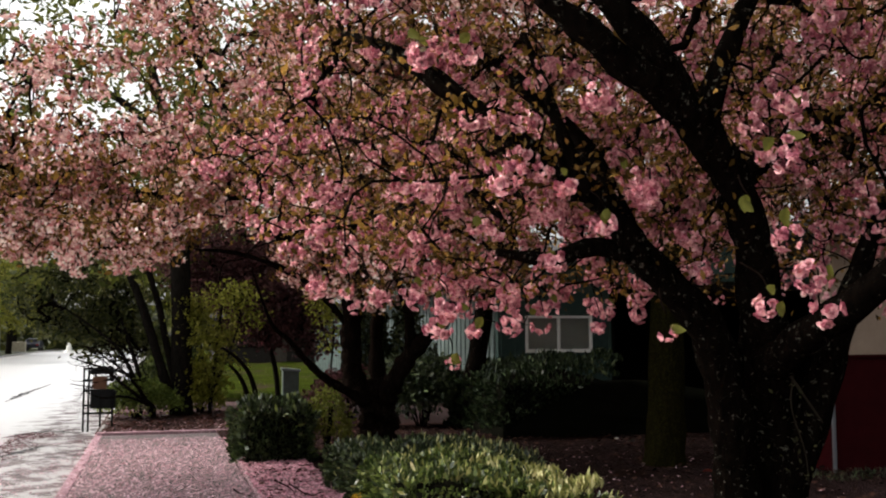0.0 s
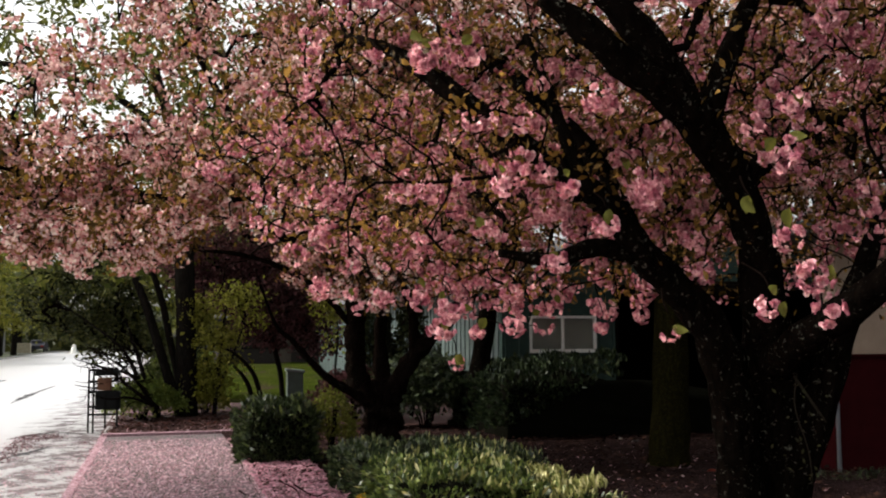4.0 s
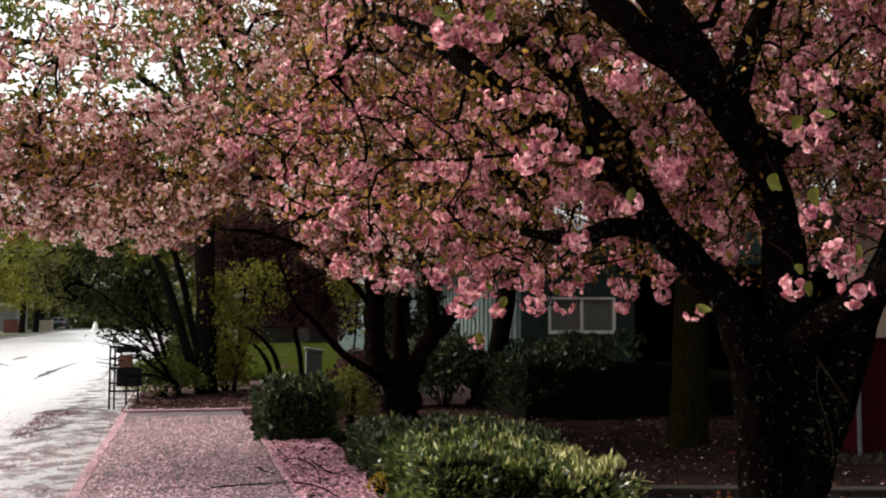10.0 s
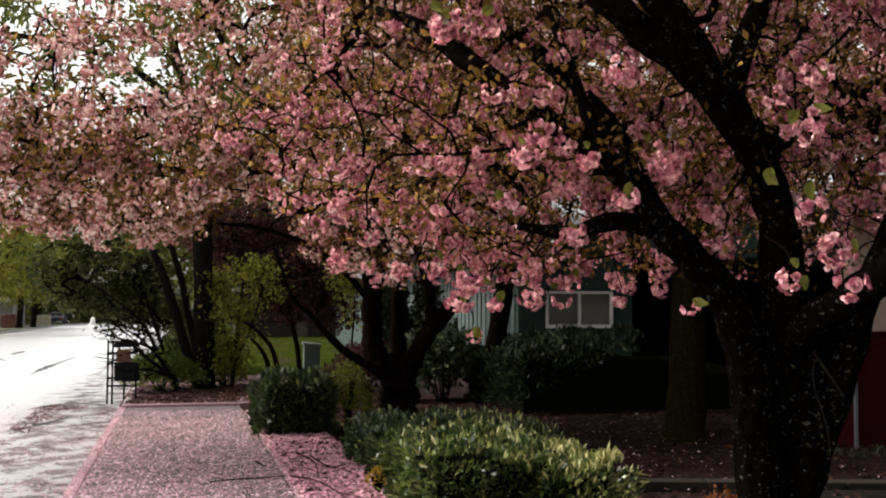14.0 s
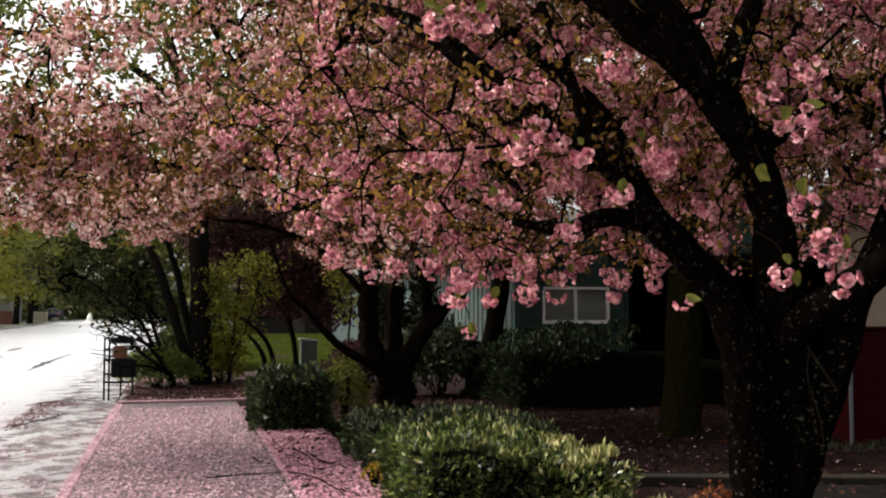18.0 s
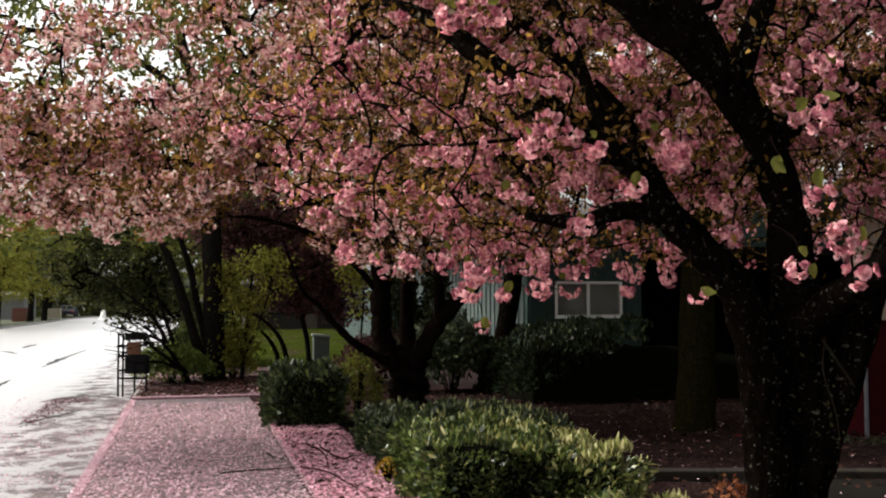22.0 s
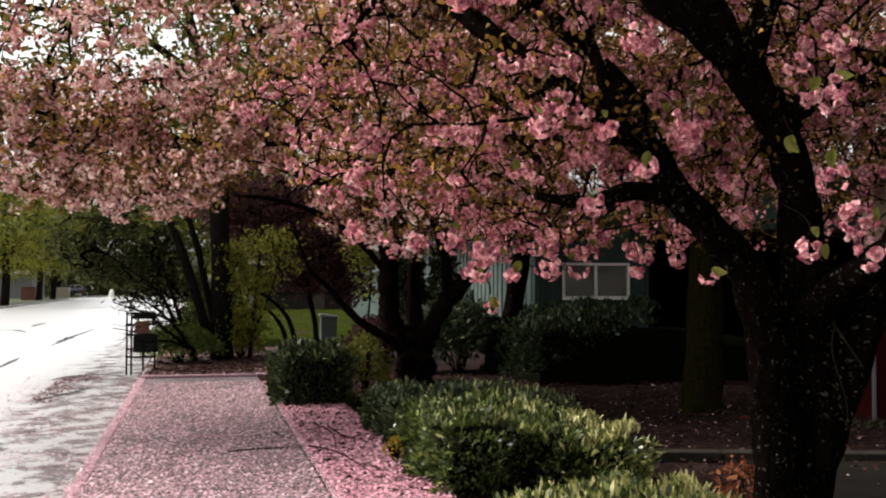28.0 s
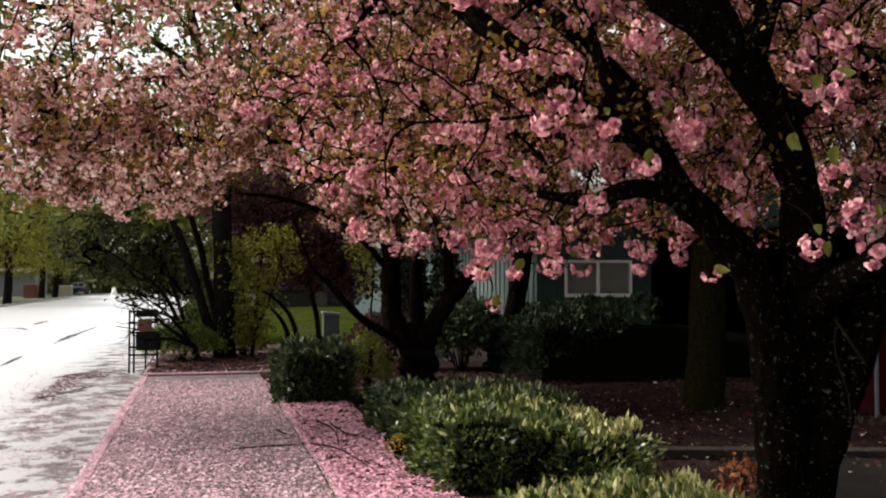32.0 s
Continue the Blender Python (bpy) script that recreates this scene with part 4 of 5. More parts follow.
shrub("shrub", "yellow-green feathery shrub beside the cherry trunk", (2.13, 13.05, 0.00), (0.32, 0.32, 0.85), 1500, leafy("yellow-green leaves", (0.07, 0.08, 0.01), (0.13, 0.14, 0.02), (0.2, 0.2, 0.04)), rng, 0.06)
shrub("shrub", "dark low shrub behind the cherry trunk", (4.37, 16.78, 0.00), (0.95, 0.6, 1.2), 5200, M_HEDGE, rng, 0.11, hollow=0.35)
shrub("shrub", "dark shrub between the cherry stems and the pale wall", (3.51, 18.86, 0.00), (0.8, 0.6, 0.95), 2600, M_PLUM, rng, 0.10)
# a shaded leaf tone, used to darken the space before the wall
shrub("shrub", "tall bush in shade-dark leaf colours behind the forked cherry stems", (3.98, 19.25, 0.00), (0.42, 0.45, 2.5), 3200, leafy("bush leaves darkened for shade", (0.006, 0.009, 0.004), (0.018, 0.022, 0.008), (0.045, 0.05, 0.018), 0.1, 0.7, 0.03), rng, 0.10)
shrub("shrub", "small dark conifer-like shrub before the pale wall", (4.78, 17.9, 0.0), (0.28, 0.28, 1.45), 1500, M_HEDGE, rng, 0.08, hollow=0.3)
shrub("shrub", "dark green shrub behind the dark leaning stems", (0.30, 23.4, 0.0), (0.80, 0.6, 1.45), 3200, leafy("deep green shrub leaves", (0.012, 0.018, 0.004), (0.035, 0.048, 0.010), (0.09, 0.105, 0.025), 0.3), rng, 0.10, hollow=0.4)
# same shaded leaf tone as the bush behind the stems
shrub("shrub", "tall bush in shade-dark leaf colours against the pale wall", (4.66, 19.0, 0.0), (0.30, 0.35, 2.4), 2400, bpy.data.materials["bush leaves darkened for shade"], rng, 0.10)
# leaf colours lowered to carry the deep shade under the window
clipped("hedge", "big evergreen hedge under the window, deep shade put into its leaf colour", 4.95, 9.40, 14.3, 17.0, 1.12, 13000, (leafy("laurel leaves darkened for shade", (0.004, 0.008, 0.003), (0.015, 0.025, 0.009), (0.06, 0.082, 0.034), 0.1, 0.5, 0.10), M_HEDGE), rng, 0.09, 0.12, 0.28, "hedge", 0.22, bare=0.9)


# ---- the trees behind ----
M_OLIVE = leafy("olive spring leaves", (0.035, 0.045, 0.008), (0.085, 0.095, 0.018), (0.17, 0.17, 0.04), 0.45)
M_DARKLEAF = leafy("dark green leaves", (0.012, 0.017, 0.005), (0.042, 0.048, 0.013), (0.10, 0.10, 0.027), 0.35)
M_LIME = leafy("yellow-green maple leaves", (0.10, 0.10, 0.012), (0.19, 0.19, 0.025), (0.30, 0.29, 0.06), 0.45)
M_GREYBARK = bark("grey-brown bark", (0.004, 0.0035, 0.003), (0.018, 0.015, 0.013), (0.05, 0.055, 0.04))


def leafy_tree(label, at, limbs, blobs, n, mat, rng, leaf=0.10, low=None, each=5, spread=0.3, barkmat=None, tip=0.005, group="", hollow=0.3, sides=9, clump=0.0, bloom=None):
    """A tree: trunk and limbs as parts, twigs grown to points in its crown, leaves in sprays."""
    tree = thing("tree", label, "tree", group, at)
    lines = []
    for k, (line, radii) in enumerate(limbs):
        pts = smooth_line(line, 5)
        part("trunk" if k == 0 else "limb", tube_mesh("trunk", under(tree, pts), radii, sides, 0.06, rng), barkmat or M_GREYBARK, tree)
        lines.append(pts)
    targets = in_ellipsoids(rng, n, blobs, hollow, low, clump, 0.9)
    wood, ends, ways, mids = grow(rng, lines, targets, tip, 0.45)
    part("twig_growth", mesh_from("twig_growth", under(tree, wood[0]), [wood[1]]), M_TWIG, tree, "", "stuff")
    v, q, t = leaf_sprays(rng, np.vstack([ends, mids]), each, leaf, spread=spread)
    part("crown", mesh_from("crown", under(tree, v), [q, t], True), mat, tree, "", "stuff")
    if bloom:
        at = np.vstack([ends, mids])
        v, q, t = many_clusters(rng, LOW, at, rng.uniform(1.2, 1.9, len(at)))
        part("blossom_growth", mesh_from("blossom_growth", under(tree, v), [q, t], True), bloom, tree, "mass of pink double blossoms", "stuff")
    return tree


def bough(thick, thin, *points):
    """A limb through these points, thick at its foot and thin at its end."""
    return list(points), [float(r) for r in np.linspace(thick, thin, len(points))]


rng = np.random.default_rng(41)
leafy_tree("tall tree with several dark leaning stems and olive spring leaves", (0.45, 20.46, 0.00),
           [([(0.46, 20.74, -0.20), (0.44, 20.71, 0.83), (0.39, 20.68, 2.20), (0.32, 20.64, 3.81), (0.10, 20.64, 5.53), (-0.35, 20.69, 7.25)], [0.25, 0.2, 0.2, 0.18, 0.14, 0.08]),
            ([(0.37, 20.65, -0.08), (0.14, 20.58, 0.61), (-0.14, 20.52, 1.52), (-0.40, 20.45, 2.30), (-0.86, 20.32, 3.41), (-1.40, 20.20, 4.82)], [0.11, 0.1, 0.09, 0.085, 0.06, 0.03]),
            ([(0.39, 20.84, 0.36), (0.16, 20.87, 1.28), (-0.04, 20.88, 2.21), (-0.27, 20.91, 3.01), (-0.67, 20.84, 4.96)], [0.08, 0.075, 0.065, 0.06, 0.03]),
            ([(0.35, 20.66, 2.89), (0.79, 20.71, 4.41), (1.35, 20.73, 6.19), (1.81, 20.76, 7.89)], [0.12, 0.1, 0.07, 0.04]),
            ([(0.13, 20.63, 5.53), (-1.23, 20.72, 6.51), (-2.64, 20.84, 6.91), (-3.91, 20.94, 7.08)], [0.09, 0.07, 0.05, 0.02])],
           [(-1.2, 20.3, 6.0, 4.8, 3.5, 2.5), (2.0, 21, 6.5, 4, 3.5, 2.8), (-2.2, 19.8, 3.1, 2.6, 1.8, 0.9), (-0.2, 22.4, 3.0, 2.6, 0.9, 1.0)], 1150, M_OLIVE, rng, 0.17, lambda p: 1.95 if p[1] > 21.4 else 2.35 + 0.6 * max(0, p[0] + 0.8), 6, 0.35, clump=0.31)
leafy_tree("low spreading dark tree whose bare branches reach over the kerb", (-0.13, 20.30, 0.00),
           [bough(0.07, 0.01, (-0.05, 20.55, -0.12), (-0.30, 20.49, 0.50), (-0.62, 20.24, 0.85), (-1.39, 19.91, 1.09)),
            bough(0.045, 0.006, (-0.13, 20.45, 0.28), (-0.40, 20.10, 0.42), (-0.81, 19.79, 0.55), (-1.55, 19.34, 0.71)),
            bough(0.05, 0.008, (-0.08, 20.50, 0.06), (-0.12, 19.30, 0.30), (-0.47, 18.57, 0.61), (-0.93, 18.36, 1.00), (-1.45, 18.07, 1.21)),
            bough(0.03, 0.007, (-0.12, 19.30, 0.30), (-0.57, 18.70, 0.50), (-0.94, 18.38, 0.50), (-1.23, 18.14, 0.64)),
            bough(0.035, 0.007, (-0.16, 19.25, 0.32), (-0.57, 18.69, 0.91), (-1.15, 18.40, 1.37)),
            bough(0.05, 0.01, (-0.43, 20.41, 0.68), (-0.84, 20.38, 1.41), (-2.00, 20.22, 2.28)),
            bough(0.05, 0.01, (-0.24, 20.48, 0.39), (-0.53, 20.72, 1.29), (-1.11, 21.22, 2.90))],
           [(-1.6, 21.3, 2.3, 1.4, 1.0, 0.85), (-0.9, 21.5, 1.7, 0.8, 0.5, 0.55), (-1.15, 21.19, 1.00, 0.75, 0.6, 0.42), (-0.32, 21.60, 1.28, 0.7, 0.5, 0.5), (-0.95, 19.76, 0.85, 0.4, 0.4, 0.22)], 640, M_DARKLEAF, rng, 0.12, lambda p: 1.15, 5, 0.34)
low_tree = [o for o in bpy.data.objects if o.get("label", "").startswith("low spreading dark tree")][0]
crooked = []
for _ in range(120):
    p = np.array((rng.uniform(-1.15, -0.15), rng.uniform(18.3, 20.2), rng.uniform(0.45, 1.45)))
    way = np.array((-1.0, rng.normal(0, 0.4), rng.normal(0.15, 0.4)))
    line = [p.copy()]
    for _ in range(4):
        way = way + rng.normal(0, 0.4, 3)
        way /= np.linalg.norm(way)
        p = p + way * rng.uniform(0.07, 0.15)
        line.append(p.copy())
    crooked.append(tube(smooth_line(line, 3), [0.011, 0.008, 0.005, 0.003], 5))
v, q, t = join(crooked)
part("bare_twig_growth", mesh_from("bare_twig_growth", under(low_tree, v), [q, t], True), M_TWIG, low_tree, "crooked bare dark twigs", "stuff")
leafy_tree("slender maple with bright yellow-green spring leaves", (0.93, 20.65, 0.00),
           [([(0.99, 20.81, -0.11), (1.06, 20.66, 0.82), (1.14, 20.51, 1.74), (1.23, 20.25, 2.65)], [0.05, 0.04, 0.03, 0.012]),
            ([(1.04, 20.68, 0.48), (1.35, 20.27, 1.29), (1.55, 19.99, 1.97)], [0.03, 0.02, 0.008]),
            ([(1.04, 20.68, 0.36), (0.81, 20.81, 1.28), (0.75, 20.89, 2.33)], [0.03, 0.02, 0.008])],
           [(1.35, 20.03, 2.33, 0.38, 0.35, 0.22), (1.61, 20.08, 1.91, 0.26, 0.25, 0.16), (1.03, 20.55, 1.52, 0.36, 0.35, 0.26), (0.67, 20.82, 2.04, 0.3, 0.3, 0.34), (0.93, 20.70, 0.65, 0.32, 0.3, 0.36), (1.25, 20.50, 1.11, 0.22, 0.25, 0.2)], 330, M_LIME, rng, 0.095, None, 6, 0.36)
leafy_tree("purple-leaved plum tree behind the cherry", (2.53, 22.67, 0.00),
           [([(2.59, 22.69, -0.03), (2.53, 22.68, 0.74), (2.31, 22.50, 1.51), (2.10, 22.32, 2.39), (1.83, 22.13, 3.64)], [0.07, 0.06, 0.055, 0.045, 0.02]),
            ([(2.41, 22.59, 1.26), (2.88, 22.45, 1.89), (3.24, 22.34, 2.79)], [0.06, 0.05, 0.02])],
           [(2.29, 22.37, 2.52, 1.3, 1.3, 0.95), (1.51, 22.76, 2.79, 1.3, 1.3, 0.8), (2.85, 22.25, 2.14, 0.7, 0.8, 0.6), (2.25, 21.89, 1.76, 0.9, 0.8, 0.45), (3.35, 22.0, 1.7, 0.5, 0.6, 0.75), (1.3, 22.6, 3.3, 1.5, 1.0, 0.7)], 1900, M_PLUM, rng, 0.11, None, 6, 0.3)
leafy_tree("cherry tree with a thick straight mossy trunk in the shade", (5.89, 10.96, 0.0),
           [([(5.90, 10.98, -0.14), (5.90, 10.97, 0.17), (5.92, 10.95, 0.58), (5.92, 10.93, 1.12), (5.94, 10.90, 2.07), (6.03, 10.84, 3.23), (6.08, 10.78, 4.59)], [0.30, 0.25, 0.225, 0.21, 0.2, 0.17, 0.1]),
            ([(5.97, 10.88, 2.35), (6.65, 10.99, 3.48), (7.50, 11.06, 4.53)], [0.12, 0.09, 0.04]), ([(5.98, 10.87, 2.62), (5.59, 11.14, 3.75), (5.05, 11.44, 4.77)], [0.11, 0.08, 0.04])],
           [(6.3, 11.2, 5.2, 3.8, 3.4, 2.2), (8.8, 13.0, 4.6, 3.5, 3.5, 2.0)], 2300, M_BROWN, rng, 0.11, lambda p: 2.6, 5, 0.4, M_MOSS, sides=14, bloom=M_BLOSSOM_FAR)
leafy_tree("dark slanting tree trunk before the pale green wall", (5.35, 17.13, 0.00),
           [([(5.10, 16.32, -0.04), (5.13, 16.29, 0.56), (5.20, 16.25, 1.14), (5.30, 16.21, 1.81), (5.43, 16.15, 2.68), (5.59, 16.07, 3.93)], [0.24, 0.18, 0.165, 0.155, 0.14, 0.08])],
           [(5.4, 16.5, 4.8, 2.8, 2.4, 1.6)], 600, M_BRONZE, rng, 0.16, lambda p: 3.2, 6, 0.3, M_BARK, sides=12)

leafy_tree("olive spring tree on the lawn behind the dark stems", (0.9, 27.5, 0.0),
           [([(0.9, 27.5, -0.2), (0.85, 27.5, 1.6), (0.7, 27.5, 3.2), (0.4, 27.5, 5.2)], [0.16, 0.13, 0.11, 0.04]),
            ([(0.8, 27.5, 2.0), (-0.8, 27.4, 3.0), (-2.2, 27.3, 3.8)], [0.08, 0.06, 0.02]), ([(0.75, 27.5, 2.3), (2.2, 27.6, 3.3), (3.4, 27.7, 4.2)], [0.08, 0.06, 0.02])],
           [(-0.9, 27.4, 3.6, 3.0, 1.6, 1.6), (1.8, 27.6, 4.0, 2.8, 1.6, 1.6)], 900, M_OLIVE, rng, 0.17, lambda p: 2.2 + 0.2 * math.sin(p[0] * 2.3), 6, 0.36)

leafy_tree("thin sapling with hanging yellow-green leaves", (3.35, 20.0, 0.0),
           [([(3.35, 20.0, -0.1), (3.33, 20.0, 0.9), (3.38, 20.0, 1.7), (3.30, 20.0, 2.5)], [0.025, 0.02, 0.015, 0.006]), ([(3.35, 20.0, 1.2), (3.15, 20.0, 1.7), (3.05, 20.0, 2.1)], [0.014, 0.01, 0.005])],
           [(3.30, 20.0, 1.75, 0.26, 0.2, 0.55), (3.1, 20.0, 2.2, 0.3, 0.2, 0.3)], 60, M_LIME, rng, 0.09, None, 5, 0.22, tip=0.003)

# two bare bent stems over the round shrub
bent = thing("bent_stems", "two dark arching bare stems beside the lawn", "plant", "", (2.01, 21.52, 0.00))
for a in ([(1.10, 18.78, 1.36), (1.35, 18.73, 1.18), (1.58, 18.68, 0.91), (1.70, 18.66, 0.57), (1.75, 18.67, 0.15)], [(1.24, 18.86, 1.04), (1.41, 18.83, 0.86), (1.55, 18.80, 0.57), (1.59, 18.81, 0.20)]):
    part("stem", tube_mesh("stem", under(bent, smooth_line(a, 6)), [0.02, 0.035, 0.045, 0.05], 8), M_TWIG, bent)

shrub("shrub", "low lime-green shrub at the foot of the tree", (-0.37, 20.08, 0.00), (0.75, 0.6, 0.72), 3000, leafy("lime leaves", (0.05, 0.075, 0.012), (0.12, 0.155, 0.028), (0.20, 0.24, 0.06)), rng, 0.09)
shrub("shrub", "low yellow-green shrub behind the tree trunk", (0.84, 21.30, 0.00), (0.5, 0.5, 0.55), 1100, M_LIME, rng, 0.09)

# trees far along the street
rng = np.random.default_rng(53)
for x, y, h, mat in ((-12.95, 73, 10, M_LIME), (-14.0, 95, 10, M_LIME), (-13.5, 100, 10, M_LIME), (-24.0, 122, 12, M_OLIVE), (-17.5, 84, 10, M_BROWN), (-16.2, 124, 10, M_OLIVE), (4.5, 66, 10, M_OLIVE), (10.0, 58, 10, M_DARKLEAF)):
    leafy_tree("street tree with thin spring leaves far down the street", (x, y, 0),
               [([(x, y, -0.2), (x + 0.1, y, h * 0.25), (x - 0.1, y, h * 0.5), (x, y, h * 0.85)], [0.32, 0.24, 0.18, 0.06]),
                ([(x, y, h * 0.3), (x + h * 0.12, y, h * 0.5), (x + h * 0.22, y, h * 0.65)], [0.13, 0.09, 0.04]), ([(x, y, h * 0.32), (x - h * 0.12, y, h * 0.5), (x - h * 0.2, y, h * 0.62)], [0.13, 0.09, 0.04])],
               [(x, y, h * 0.58, h * 0.42, h * 0.3, h * 0.40)], 480, mat, rng, 0.22, None, 12, 1.0, tip=0.01, group="street trees", sides=7)

# far woods closing the street
wood_n = 5200
p = np.stack([rng.uniform(-60, 75, wood_n), rng.uniform(124, 150, wood_n), rng.uniform(0, 1, wood_n) ** 0.8], -1)
p[:, 2] *= np.array([5.0 + 2.5 * noise.noise((a * 0.12, 0, 3)) for a in p[:, 0]])
v, q, t = scatter(ROUND, p, turns(rng, wood_n), rng.uniform(1.0, 2.2, wood_n))
woods = part("woods", mesh_from("woods", v, [q, t], True), M_DARKLEAF)
tagged(woods, "dark green line of trees at the end of the street", "woods", kind="stuff")

# ---- the green house and the dark carport ----
M_GREEN = plain("dark green paint", (0.03, 0.055, 0.047), 0.8, 0.15, vary=0.2)
# lighter than the end wall: brighter daylight on the street side is painted in
M_PALE = plain("grey-green paint in a lit tone", (0.050, 0.073, 0.067), 0.6, 0.4, vary=0.12)
M_TRIM = plain("white painted trim", (0.72, 0.72, 0.68), 0.5, 0.4, vary=0.08)
M_ROOF = plain("dark roof shingles", (0.04, 0.038, 0.036), 0.85, 0.3, vary=0.35, scale=3, fine=50, bump=0.8)
# near black: the carport's deep shadow is in the board colour
M_DARKWOOD = plain("near-black boards with shade in them", (0.006, 0.005, 0.0045), 0.95, 0.02)
M_BLIND = plain("drawn pale blind", (0.30, 0.29, 0.26), 0.8, 0.3, vary=0.08)
m = Mat("window glass", 0.03, 0.5)
m.put("Base Color", (0.9, 0.95, 0.93)).put("Transmission Weight", 1.0)
M_GLASS = m.m

house = thing("house", "single-storey green board house with a dark roof and a white-framed window", "house", "", (6.45, 18.75, 0.0))


def window(parent, x0, x1, z0, z1, y, M_TRIM=M_TRIM):
    """A white two-light window in a wall that faces -y."""
    win = part("window", bars([((x0, y - 0.03, z0), (x0 + 0.05, y + 0.08, z1)), ((x1 - 0.05, y - 0.03, z0), (x1, y + 0.08, z1)), ((x0 + 0.05, y - 0.03, z1 - 0.05), (x1 - 0.05, y + 0.08, z1)), ((x0 + 0.05, y - 0.035, z0), (x1 - 0.05, y + 0.08, z0 + 0.05))]), M_TRIM, parent, "white window frame")
    xm = (x0 + x1) / 2
    part("mullion", box((xm - 0.025, y - 0.02, z0 + 0.05), (xm + 0.025, y + 0.06, z1 - 0.05), 0.004), M_TRIM, win)
    for a, b in ((x0 + 0.05, xm - 0.025), (xm + 0.025, x1 - 0.05)):
        g = part("pane", box((a, y + 0.02, z0 + 0.05), (b, y + 0.026, z1 - 0.05)), M_GLASS, win, "clear glass pane")
        g.visible_shadow = False
        part("blind", box((a, y + 0.05, z0 + 0.05), (b, y + 0.058, z1 - 0.05)), M_BLIND, win, "drawn pale blind")
    part("sill", box((x0 - 0.005, y - 0.05, z0 - 0.02), (x1 + 0.005, y, z0), 0.004), M_TRIM, win)
    return win


# local: the near corner is the origin, the end wall runs along +x, the street side along +y
WX0, WX1, WZ0, WZ1 = 0.58, 2.02, 1.24, 1.96
for lo, hi in (((0, 0, -0.2), (WX0, 0.15, 2.7)), ((WX1, 0, -0.2), (2.45, 0.15, 2.7)), ((WX0, 0, -0.2), (WX1, 0.15, WZ0)), ((WX0, 0, WZ1), (WX1, 0.15, 2.7))):
    part("wall_panel", box(lo, hi), M_GREEN, house, "dark green board end wall")
part("wall", box((-0.002, 0.15, -0.2), (0.15, 11.5, 2.7)), M_PALE, house, "board wall towards the street, lighter grey-green for the light on it")
part("wall", box((0.15, 11.35, -0.2), (9.0, 11.5, 2.7)), M_PALE, house)
part("wall", box((2.45, 0.152, -0.2), (2.6, 11.35, 2.7)), M_DARKWOOD, house)
window(house, WX0, WX1, WZ0, WZ1, 0.0)
bat = box((-0.02, -0.025, -0.1), (0.02, -0.001, 2.6), 0.004)
bat_me = bpy.data.meshes.new("batten")
bat.to_mesh(bat_me)
bat.free()
bat_me.materials.append(M_GREEN)
for k in range(9):
    x = 0.08 + k * 0.29
    if x < WX0 - 0.03 or x > WX1 + 0.03:
        part("batten", bat_me, M_GREEN, house).location = (x, 0, 0)
bat2 = bat_me.copy()
bat2.materials.clear()
bat2.materials.append(M_PALE)
for k in range(34):
    ob = part("batten", bat2, M_PALE, house)
    ob.matrix_basis = pose(0, 0.2 + k * 0.33, 0, 0, 0, -90)
bm = bmesh.new()
pts = [(-0.5, -0.7, 2.62), (9.6, -0.7, 2.62), (9.6, 12.2, 2.62), (-0.5, 12.2, 2.62), (4.5, -0.7, 4.2), (4.5, 12.2, 4.2)]
vs = [bm.verts.new(a) for a in pts] + [bm.verts.new((a[0], a[1], a[2] + 0.14)) for a in pts]
for f in ((0, 3, 5, 4), (1, 4, 5, 2), (6, 10, 11, 9), (7, 8, 11, 10), (0, 4, 10, 6), (4, 1, 7, 10), (2, 5, 11, 8), (5, 3, 9, 11), (0, 6, 9, 3), (1, 2, 8, 7)):
    bm.faces.new([vs[i] for i in f])
bmesh.ops.recalc_face_normals(bm, faces=bm.faces[:])
part("roof", bm, M_ROOF, house, "dark shingle roof")
part("gable", mesh_from("gable", np.array([(0, 0.0, 2.7), (9, 0.0, 2.7), (4.5, 0.0, 4.15), (0, 0.12, 2.7), (9, 0.12, 2.7), (4.5, 0.12, 4.15)]), [np.array([(0, 1, 4, 3), (1, 2, 5, 4), (2, 0, 3, 5)]), np.array([(0, 2, 1), (3, 4, 5)])]), M_GREEN, house)
part("gutter", box((-0.62, -0.7, 2.58), (-0.5, 12.2, 2.70), 0.02), M_GREEN, house, "dark green gutter")
# the open carport under the same roof, added and coloured to stand for deep shadow
part("back_wall", box((2.6, 6.0, -0.2), (9.0, 6.15, 2.62)), M_DARKWOOD, house, "carport back wall coloured near black for shade")
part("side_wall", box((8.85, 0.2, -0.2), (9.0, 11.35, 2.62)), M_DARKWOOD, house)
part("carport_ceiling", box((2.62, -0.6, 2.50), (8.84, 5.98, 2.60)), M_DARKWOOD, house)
for x in (5.4, 8.7):
    part("post", box((x, -0.3, -0.1), (x + 0.14, -0.16, 2.52), 0.01), M_DARKWOOD, house)

house2 = thing("house", "pale grey-green house with white corner boards farther along the street", "house", "", (6.9, 37.0, 0.0))
part("wall", box((0, 0, -0.2), (8, 9, 2.8)), M_PALE, house2)
for k in range(22):
    part("batten", bat2, M_PALE, house2).matrix_basis = pose(-0.002, 0.3 + k * 0.4, 0, 0, 0, -90)
for k in range(18):
    part("batten", bat2, M_PALE, house2).matrix_basis = pose(0.4 + k * 0.42, -0.002, 0, 0, 0, 0)
part("corner_board", box((-0.04, -0.04, -0.1), (0.10, 0.10, 2.8), 0.01), M_TRIM, house2, "white corner board")
bm = bmesh.new()
